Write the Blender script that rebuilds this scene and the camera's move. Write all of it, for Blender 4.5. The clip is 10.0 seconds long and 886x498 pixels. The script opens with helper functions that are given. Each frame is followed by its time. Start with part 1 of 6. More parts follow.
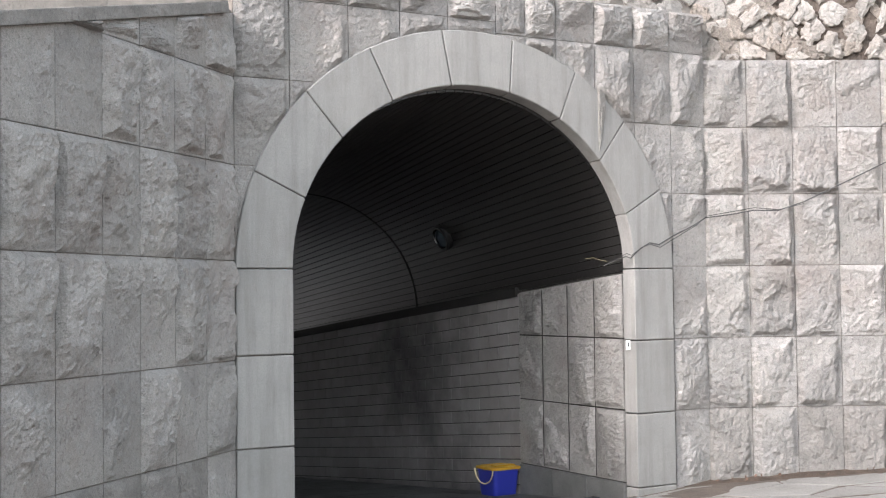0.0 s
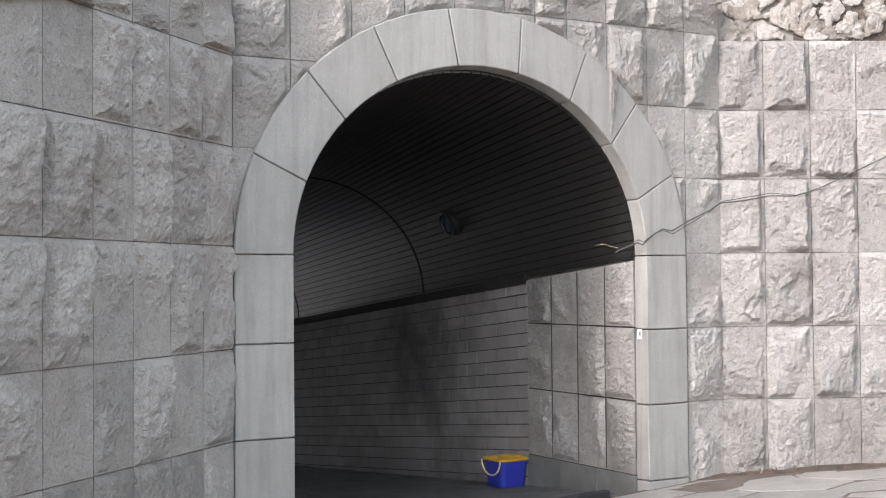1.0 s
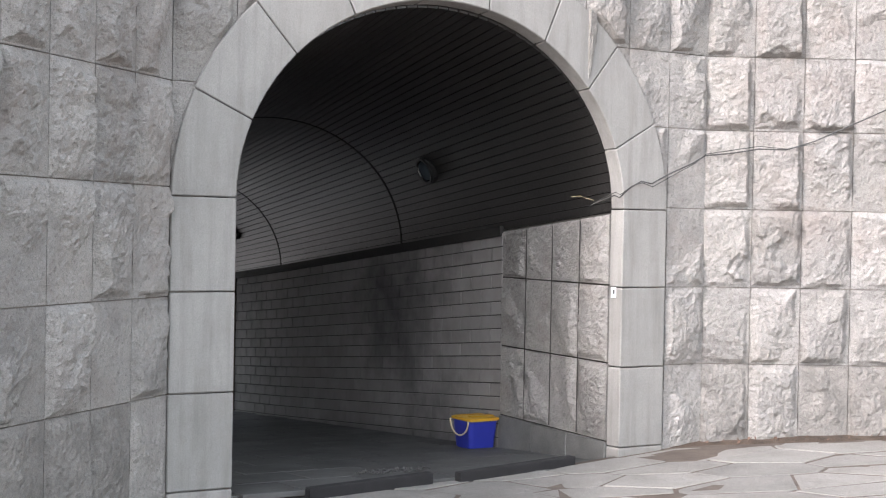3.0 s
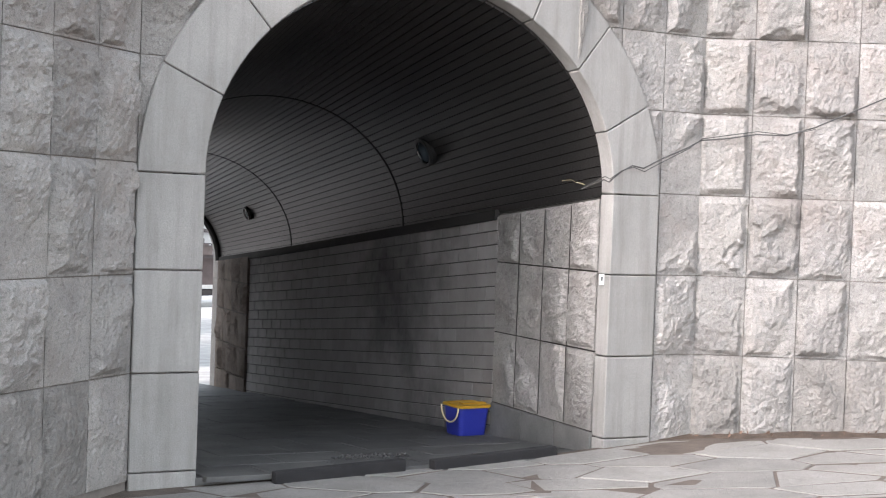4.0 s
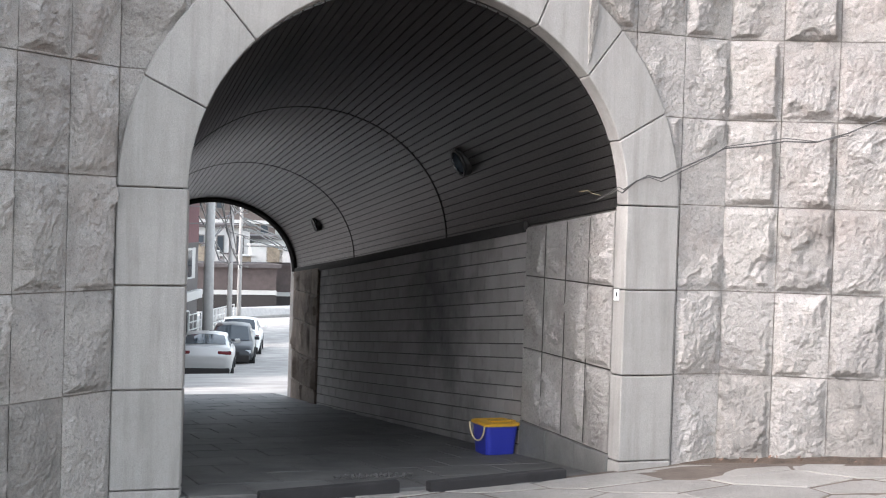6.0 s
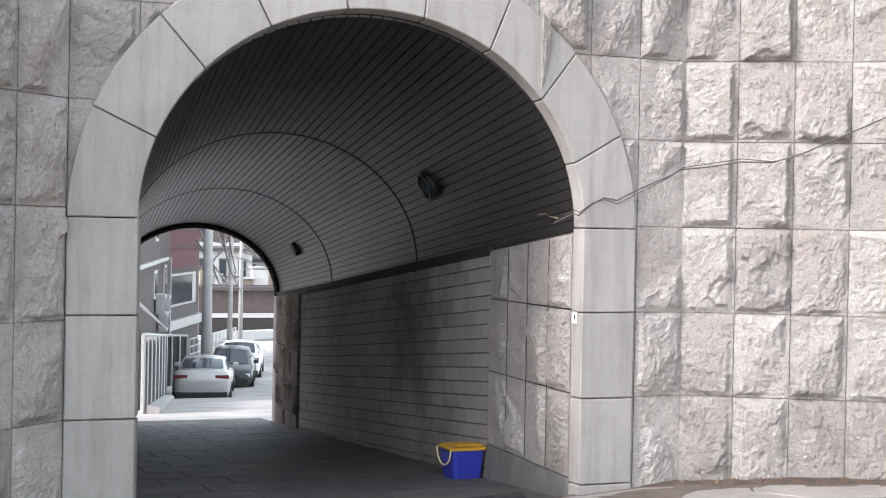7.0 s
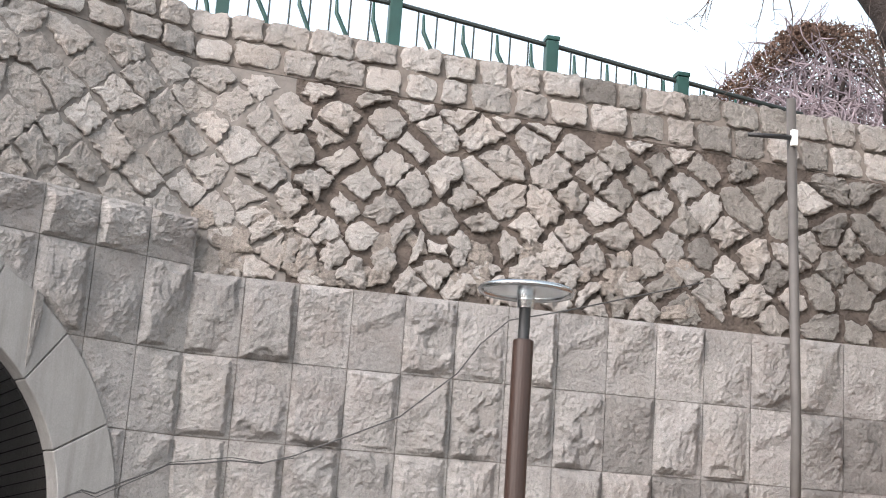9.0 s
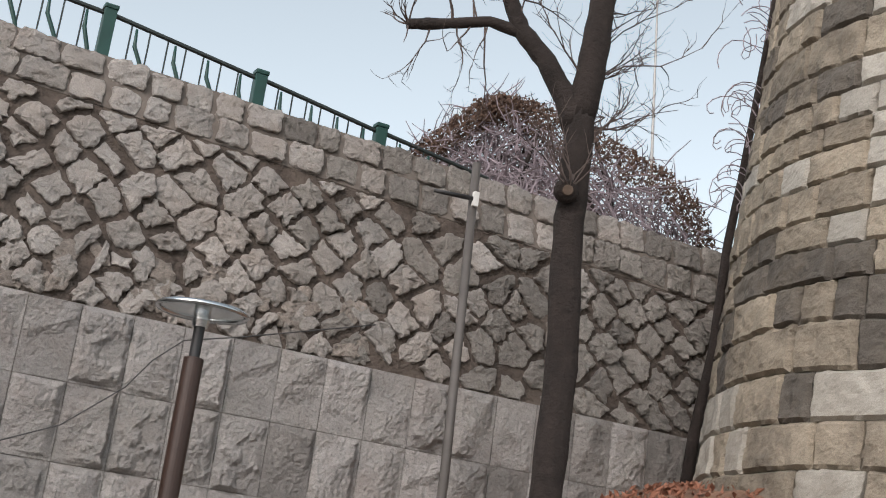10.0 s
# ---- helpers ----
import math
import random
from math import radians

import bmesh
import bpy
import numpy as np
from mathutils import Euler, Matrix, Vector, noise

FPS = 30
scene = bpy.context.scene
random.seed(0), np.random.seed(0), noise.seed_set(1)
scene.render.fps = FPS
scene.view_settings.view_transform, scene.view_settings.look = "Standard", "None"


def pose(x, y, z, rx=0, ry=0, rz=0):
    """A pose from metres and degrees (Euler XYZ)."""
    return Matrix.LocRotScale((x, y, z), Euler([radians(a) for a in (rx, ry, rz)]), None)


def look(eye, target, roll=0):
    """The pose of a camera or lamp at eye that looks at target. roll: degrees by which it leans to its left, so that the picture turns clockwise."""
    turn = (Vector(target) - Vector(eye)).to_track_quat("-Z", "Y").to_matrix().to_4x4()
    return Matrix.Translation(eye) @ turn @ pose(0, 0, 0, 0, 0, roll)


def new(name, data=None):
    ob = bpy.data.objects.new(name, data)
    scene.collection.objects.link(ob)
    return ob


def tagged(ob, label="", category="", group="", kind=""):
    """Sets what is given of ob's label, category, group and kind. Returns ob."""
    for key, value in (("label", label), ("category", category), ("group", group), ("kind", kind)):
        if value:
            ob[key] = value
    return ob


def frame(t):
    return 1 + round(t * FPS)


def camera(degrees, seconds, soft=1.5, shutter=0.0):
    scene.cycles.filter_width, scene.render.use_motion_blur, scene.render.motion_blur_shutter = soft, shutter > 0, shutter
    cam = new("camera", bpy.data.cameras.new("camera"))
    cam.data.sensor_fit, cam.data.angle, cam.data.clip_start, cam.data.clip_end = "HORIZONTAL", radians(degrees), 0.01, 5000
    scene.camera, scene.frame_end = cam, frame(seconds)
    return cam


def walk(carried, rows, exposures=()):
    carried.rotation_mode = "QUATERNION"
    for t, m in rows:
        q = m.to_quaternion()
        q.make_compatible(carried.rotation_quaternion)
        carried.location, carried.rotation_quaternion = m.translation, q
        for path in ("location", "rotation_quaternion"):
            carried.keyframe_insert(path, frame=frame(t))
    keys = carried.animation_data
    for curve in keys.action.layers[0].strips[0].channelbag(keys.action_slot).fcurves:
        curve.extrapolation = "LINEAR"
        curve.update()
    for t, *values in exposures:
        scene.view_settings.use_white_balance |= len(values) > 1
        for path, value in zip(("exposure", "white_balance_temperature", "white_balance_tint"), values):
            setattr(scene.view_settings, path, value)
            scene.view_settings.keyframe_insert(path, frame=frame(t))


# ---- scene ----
cam = camera(37.0, 10.0, soft=1.1)
PATH = [
    (0, (-0.478, -0.139, 1.535), (-0.38, 1.858, 1.606), -0.7),
    (0.5, (-0.463, -0.026, 1.542), (-0.374, 1.971, 1.607), -0.6),
    (1, (-0.431, 0.13, 1.547), (-0.35, 2.128, 1.596), -0.5),
    (1.5, (-0.4, 0.304, 1.54), (-0.318, 2.302, 1.563), -0.5),
    (2, (-0.306, 0.426, 1.544), (-0.23, 2.425, 1.541), -0.1),
    (2.5, (-0.182, 0.545, 1.546), (-0.116, 2.543, 1.528), 0.5),
    (4, (0.471, 0.832, 1.536), (0.429, 2.831, 1.486), 2.1),
    (4.5, (0.694, 0.959, 1.561), (0.592, 2.956, 1.492), 2.3),
    (5, (0.991, 1.062, 1.583), (0.8, 3.052, 1.514), 2.3),
    (5.5, (1.175, 1.116, 1.592), (0.936, 3.101, 1.536), 2.4),
    (6.8, (1.561, 1.197, 1.625), (1.277, 3.177, 1.597), 1.3),
    (7, (1.619, 1.2, 1.636), (1.347, 3.181, 1.62), 1.1),
    (7.5, (1.669, 1.308, 1.657), (1.489, 3.299, 1.726), 0.5),
    (8, (1.751, 1.382, 1.755), (1.725, 3.37, 1.974), 0.7),
    (8.5, (1.751, 1.432, 1.765), (1.954, 3.388, 2.13), 2.4),
    (9, (1.752, 1.432, 1.774), (2.17, 3.341, 2.201), 4.1),
    (9.5, (1.741, 1.313, 1.737), (2.341, 3.161, 2.213), 6.4),
    (10, (1.713, 1.162, 1.687), (2.552, 2.899, 2.215), 7.9),
]
walk(cam, [(t, look(eye, target, roll)) for t, eye, target, roll in PATH],
     exposures=[(0, 0.78, 6450, 12), (2.0, 0.93, 6450, 14), (4.0, 0.96, 6450, 14), (5.5, 0.96, 6450, 14), (7.0, 0.97, 6450, 14), (8.0, 0.86, 6400, 12), (8.5, 0.66, 6450, 12),
                (9.0, 0.22, 6500, 13), (9.5, -0.32, 6550, 13), (10.0, -0.70, 6600, 12)])

# ---- world, sun, exposure ----
world = bpy.data.worlds.new("sky")
scene.world = world
world.use_nodes = True
wn = world.node_tree
sky = wn.nodes.new("ShaderNodeTexSky")
sky.sky_type = "NISHITA"
sky.sun_disc = False
sky.sun_elevation = radians(36)
sky.sun_rotation = radians(231)
sky.air_density, sky.dust_density, sky.ozone_density = 1.0, 2.0, 1.0
bg = wn.nodes["Background"]
bg.inputs["Strength"].default_value = 0.165
haze = wn.nodes.new("ShaderNodeHueSaturation")
haze.inputs["Hue"].default_value = 0.47
haze.inputs["Saturation"].default_value = 0.42
haze.inputs["Value"].default_value = 2.25
wn.links.new(sky.outputs[0], haze.inputs["Color"])
wn.links.new(haze.outputs[0], bg.inputs["Color"])
sun_data = bpy.data.lights.new("sun", "SUN")
sun_data.energy, sun_data.angle, sun_data.color = 1.65, radians(9), (1.0, 0.978, 0.947)
sun = new("sun", sun_data)
sun.matrix_world = look((-15, -12, 14), (0, 0, 0))


# ---- materials ----
def material(name, base, rough=0.85, var=0.12, scale=6.0, bump=0.3, bump_scale=40.0, metal=0.0, speck=0.0,
             stain=0.0, stain_scale=1.2, stain_color=(0.12, 0.11, 0.10), random_tint=0.0, warm=None, streak=0.0, bump_depth=0.02, chips=0.0, pits=0.0):
    """A surface with grain, blotches, stains and relief, in object metres."""
    m = bpy.data.materials.new(name)
    m.use_nodes = True
    nt = m.node_tree
    b = nt.nodes["Principled BSDF"]
    b.inputs["Roughness"].default_value = rough
    b.inputs["Metallic"].default_value = metal
    geo = nt.nodes.new("ShaderNodeNewGeometry")
    info = nt.nodes.new("ShaderNodeObjectInfo")
    pos = geo.outputs["Position"]

    def noise_tex(s, detail=4.0, rgh=0.6, vec=pos):
        n = nt.nodes.new("ShaderNodeTexNoise")
        n.inputs["Scale"].default_value, n.inputs["Detail"].default_value, n.inputs["Roughness"].default_value = s, detail, rgh
        nt.links.new(vec, n.inputs["Vector"])
        return n.outputs["Fac"]

    def ramp(fac, lo, hi, a, c):
        r = nt.nodes.new("ShaderNodeMapRange")
        for key, val in zip(("From Min", "From Max", "To Min", "To Max"), (lo, hi, a, c)):
            r.inputs[key].default_value = val
        nt.links.new(fac, r.inputs["Value"])
        return r.outputs[0]

    def mix(fac, a, c, mode="MIX"):
        x = nt.nodes.new("ShaderNodeMix")
        x.data_type, x.blend_type = "RGBA", mode
        for val, sock in ((fac, x.inputs["Factor"]), (a, x.inputs[6]), (c, x.inputs[7])):
            if hasattr(val, "is_linked"):
                nt.links.new(val, sock)
            else:
                sock.default_value = (*val, 1) if isinstance(val, tuple) else val
        return x.outputs[2]

    def grey(fac):
        c = nt.nodes.new("ShaderNodeCombineColor")
        for i in range(3):
            nt.links.new(fac, c.inputs[i])
        return c.outputs[0]

    col = mix(1.0, tuple(base), grey(ramp(noise_tex(scale), 0.3, 0.7, 1 - var, 1 + var)), "MULTIPLY")
    if warm:
        col = mix(ramp(noise_tex(scale * 0.35, 3.0), 0.42, 0.68, 0.0, 0.8), col, tuple(warm))
    if random_tint:
        col = mix(1.0, col, grey(ramp(info.outputs["Random"], 0, 1, 1 - random_tint, 1 + random_tint)), "MULTIPLY")
    if speck:
        col = mix(1.0, col, grey(ramp(noise_tex(170.0, 2.0, 0.7), 0.32, 0.68, 1 - speck, 1 + speck)), "MULTIPLY")
    if pits:
        col = mix(ramp(noise_tex(60.0, 5.0, 0.75), 0.54, 0.70, 0.0, pits), col, tuple(c * 0.45 for c in base))
        col = mix(ramp(noise_tex(34.0, 5.0, 0.75), 0.55, 0.72, 0.0, pits * 0.7), col, tuple(min(1.0, c * 1.35) for c in base))
    if stain:
        col = mix(ramp(noise_tex(stain_scale, 6.0, 0.7), 0.5, 0.72, 0.0, stain), col, tuple(stain_color))
    if streak:
        mp = nt.nodes.new("ShaderNodeMapping")
        mp.inputs["Scale"].default_value = (9.0, 9.0, 0.7)
        nt.links.new(pos, mp.inputs["Vector"])
        col = mix(ramp(noise_tex(1.6, 5.0, 0.65, mp.outputs[0]), 0.45, 0.75, 0.0, streak), col, tuple(stain_color))
    nt.links.new(col, b.inputs["Base Color"])
    if bump:
        bp = nt.nodes.new("ShaderNodeBump")
        bp.inputs["Strength"].default_value = bump
        bp.inputs["Distance"].default_value = bump_depth
        nt.links.new(noise_tex(bump_scale, 6.0, 0.65), bp.inputs["Height"])
        if chips:
            vo = nt.nodes.new("ShaderNodeTexVoronoi")
            vo.feature = "F1"
            vo.inputs["Scale"].default_value = chips
            jig = nt.nodes.new("ShaderNodeVectorMath")
            jig.operation = "ADD"
            wob = nt.nodes.new("ShaderNodeTexNoise")
            wob.inputs["Scale"].default_value, wob.inputs["Detail"].default_value = 14.0, 5.0
            nt.links.new(pos, wob.inputs["Vector"])
            shr = nt.nodes.new("ShaderNodeVectorMath")
            shr.operation = "SCALE"
            shr.inputs["Scale"].default_value = 0.16
            nt.links.new(wob.outputs["Color"], shr.inputs[0])
            nt.links.new(pos, jig.inputs[0])
            nt.links.new(shr.outputs[0], jig.inputs[1])
            nt.links.new(jig.outputs[0], vo.inputs["Vector"])
            b2 = nt.nodes.new("ShaderNodeBump")
            b2.inputs["Strength"].default_value, b2.inputs["Distance"].default_value = 0.36, 0.03
            nt.links.new(vo.outputs["Distance"], b2.inputs["Height"])
            nt.links.new(b2.outputs[0], bp.inputs["Normal"])
        nt.links.new(bp.outputs[0], b.inputs["Normal"])
    return m


GRANITE = material("rock_faced_granite", (0.285, 0.268, 0.255), 0.9, 0.16, 7, 0.75, 30, bump_depth=0.03, chips=13.0, pits=0.85, speck=0.18, stain=0.5, stain_scale=1.7,
                   stain_color=(0.2, 0.16, 0.14), random_tint=0.15, warm=(0.32, 0.30, 0.278))
SMOOTH = material("tooled_granite", (0.292, 0.279, 0.265), 0.75, 0.06, 5, 0.25, 120, speck=0.14, pits=0.22, stain=0.3, stain_scale=1.5,
                  stain_color=(0.16, 0.152, 0.142), random_tint=0.06, streak=0.6)
# Darker granite: dirt low on the walls, painted shade at the right end.
GRIMESHADE = material("grime_shade_granite", (0.215, 0.2, 0.186), 0.9, 0.2, 7, 0.75, 30, bump_depth=0.03, chips=13.0, pits=0.7, speck=0.16, stain=0.5, stain_scale=1.7, stain_color=(0.125, 0.12, 0.11), random_tint=0.14)
DAMPSTONE = material("damp_plinth_stone", (0.15, 0.148, 0.14), 0.7, 0.2, 5, 0.3, 60, speck=0.2, stain=0.5, stain_scale=1.5, stain_color=(0.09, 0.09, 0.085))
BROWNSTONE = material("brown_rough_stone", (0.125, 0.097, 0.08), 0.92, 0.2, 6, 0.8, 26, bump_depth=0.04, chips=14.0, random_tint=0.15)
JOINT = material("joint_mortar", (0.21, 0.185, 0.165), 0.95, 0.2, 9, 0.4, 60)
RUBBLE = material("rubble_granite", (0.37, 0.345, 0.32), 0.9, 0.18, 6, 1.0, 24, bump_depth=0.05, chips=12.0, pits=0.6, speck=0.2, stain=0.4, stain_scale=2.2,
                  stain_color=(0.2, 0.17, 0.145), random_tint=0.18, warm=(0.38, 0.33, 0.29))
# Darker right-end rubble: shade from tower and tree is in the colour.
RUBBLESHADE = material("shade_toned_rubble", (0.245, 0.225, 0.203), 0.9, 0.2, 6, 1.0, 24, bump_depth=0.05, chips=12.0, pits=0.6, speck=0.25, stain=0.5, stain_scale=2.2, stain_color=(0.16, 0.14, 0.12), random_tint=0.2)
MORTAR = material("brown_mortar", (0.115, 0.09, 0.074), 0.95, 0.4, 6, 1.0, 30, bump_depth=0.05, stain=0.6, stain_scale=2.5, stain_color=(0.17, 0.14, 0.118), chips=15.0)
SMEAR = material("smeared_mortar", (0.28, 0.242, 0.21), 0.95, 0.35, 7, 1.0, 28, bump_depth=0.05, chips=14.0, pits=0.8, speck=0.25, random_tint=0.12)
PALEMORTAR = material("pale_grey_mortar", (0.21, 0.188, 0.168), 0.95, 0.25, 7, 0.8, 35, stain=0.5, stain_scale=2.0, stain_color=(0.13, 0.11, 0.095))
CAPMORTAR = material("cap_mortar", (0.17, 0.145, 0.125), 0.95, 0.2, 8, 0.6, 45)
PAVE = material("worn_paving", (0.215, 0.203, 0.19), 0.8, 0.18, 3, 0.6, 22, pits=0.7, speck=0.25, stain=0.4, stain_scale=1.3,
                stain_color=(0.15, 0.132, 0.115), random_tint=0.14)
PAVEJOINT = material("paving_joint", (0.095, 0.074, 0.06), 0.95, 0.25, 7, 0.5, 40)
TUNNELPAVE = material("dark_tunnel_paving", (0.085, 0.083, 0.08), 0.7, 0.3, 3, 0.3, 25, stain=0.7, stain_scale=0.9, stain_color=(0.05, 0.05, 0.05), random_tint=0.15)
BRICK = material("painted_brick", (0.27, 0.25, 0.242), 0.9, 0.10, 5, 0.15, 60, random_tint=0.10, stain=0.9, stain_scale=0.4, stain_color=(0.06, 0.058, 0.057))
BRICKJOINT = material("brick_joint", (0.07, 0.065, 0.06), 0.95, 0.2, 8, 0.3, 50)
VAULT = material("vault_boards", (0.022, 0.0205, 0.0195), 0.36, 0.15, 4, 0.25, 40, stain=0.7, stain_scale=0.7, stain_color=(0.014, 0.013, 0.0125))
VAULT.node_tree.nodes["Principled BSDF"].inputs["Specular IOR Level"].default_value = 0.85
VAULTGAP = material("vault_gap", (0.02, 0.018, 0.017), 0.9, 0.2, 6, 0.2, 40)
ASPHALT = material("street_concrete", (0.37, 0.35, 0.33), 0.85, 0.25, 1.2, 0.3, 30, stain=0.7, stain_scale=0.35, stain_color=(0.22, 0.21, 0.20))
BLACKRUBBER = material("black_rubber", (0.018, 0.017, 0.018), 0.95, 0.2, 8, 0.3, 60)
SOIL = material("leaf_soil", (0.20, 0.115, 0.075), 0.95, 0.4, 9, 0.8, 40)


# ---- mesh helpers ----
def mesh_of(name, verts, faces, mat=None, smooth=False):
    me = bpy.data.meshes.new(name)
    me.from_pydata([tuple(map(float, p)) for p in verts], [], faces)
    if mat:
        me.materials.append(mat)
    if smooth:
        me.shade_smooth()
    me.update()
    return me


def child(name, me, parent, m=None, label=""):
    """One mesh object under its thing; the parent stands at the world's origin unless m is given in its space."""
    ob = new(name, me)
    ob.parent = parent
    if m is not None:
        ob.matrix_basis = m
    if label:
        ob["label"] = label
    return ob


def part(name, bm, mat, parent, label="", smooth=False):
    me = bpy.data.meshes.new(name)
    bm.to_mesh(me)
    bm.free()
    me.materials.append(mat)
    if smooth:
        me.shade_smooth()
    return child(name, me, parent, None, label)


def empty(name, m=None):
    ob = new(name)
    ob.empty_display_size = 0.2
    if m is not None:
        ob.matrix_basis = m
    return ob


def box_bm(x0, x1, y0, y1, z0, z1, bevel=0.0, bm=None):
    bm = bm or bmesh.new()
    geom = bmesh.ops.create_cube(bm, size=1.0)["verts"]
    for v in geom:
        v.co = Vector(((x0 + x1) / 2 + v.co.x * (x1 - x0), (y0 + y1) / 2 + v.co.y * (y1 - y0), (z0 + z1) / 2 + v.co.z * (z1 - z0)))
    if bevel:
        edges = {e for v in geom for e in v.link_edges}
        bmesh.ops.bevel(bm, geom=list(edges), offset=bevel, segments=2, affect="EDGES", profile=0.7)
    return bm


def tube(points, radii, sides=8, cap=True):
    """Verts and faces of a tapered tube along points."""
    verts, faces = [], []
    pts = [Vector(p) for p in points]
    ref = Vector((0.31, 0.87, 0.38))
    for i, p in enumerate(pts):
        d = (pts[min(i + 1, len(pts) - 1)] - pts[max(i - 1, 0)]).normalized()
        a = d.cross(ref).normalized()
        b = d.cross(a)
        for k in range(sides):
            t = 2 * math.pi * k / sides
            verts.append(p + (a * math.cos(t) + b * math.sin(t)) * radii[i])
    for i in range(len(pts) - 1):
        for k in range(sides):
            k2 = (k + 1) % sides
            faces.append((i * sides + k, i * sides + k2, (i + 1) * sides + k2, (i + 1) * sides + k))
    if cap:
        faces.append(tuple(range(sides))[::-1])
        faces.append(tuple((len(pts) - 1) * sides + k for k in range(sides)))
    return verts, faces


def merge(chunks):
    verts, faces = [], []
    for v, f in chunks:
        n = len(verts)
        verts += list(v)
        faces += [tuple(i + n for i in q) for q in f]
    return verts, faces


# ---- plan: the arch's own axes (u along the arch wall, v into the tunnel) ----
EU, NV, AO = Vector((0.8890, 0.4579)), Vector((-0.4579, 0.8890)), Vector((-1.349, 7.957))


def at(u, v, z):
    p = AO + EU * u + NV * v
    return Vector((p.x, p.y, z))


ARCH_TURN = math.atan2(EU.y, EU.x)
RIGHT_Y = 9.68
CORNER = Vector((1.963, 9.68))
LEFT_DIR = Vector((-0.38, -1.0)).normalized()
COURSES = [0.10, 0.675, 1.2, 1.735, 2.274, 2.778, 3.289]


def paving_z(x, y):
    z = float(np.interp(x, [-6, -1.35, 0.1, 0.9, 1.8, 2.8, 4.5], [-0.06, -0.015, 0.025, 0.045, 0.12, 0.18, 0.25]))
    rise = max(0.0, min(1.0, (x - 4.4) / 3.4))
    back = max(0.0, min(1.0, (y - 5.0) / 3.0))
    near = max(0.0, min(1.0, (x - 6.6) / 2.2))
    return z + (2.42 * rise * rise * (3 - 2 * rise) + 0.25 * near * near * (3 - 2 * near)) * back


TUN_V = [0.0, 3.26, 6.22, 8.9, 9.3]
TUN_C = [1.70, 1.84, 1.95, 2.08, 2.10]
TUN_R = [1.34, 1.222, 1.151, 1.055, 1.04]
TUN_S = [1.71, 1.40, 1.12, 0.89, 0.855]
TUN_B = [1.225, 1.07, 0.99, 0.88, 0.86]


def tun(v):
    return [float(np.interp(v, TUN_V, k)) for k in (TUN_C, TUN_R, TUN_S, TUN_B)]


def tun_floor(v):
    return 0.03 - 0.083 * v


# ---- rock-faced blocks ----
NX, NZ = 30, 46


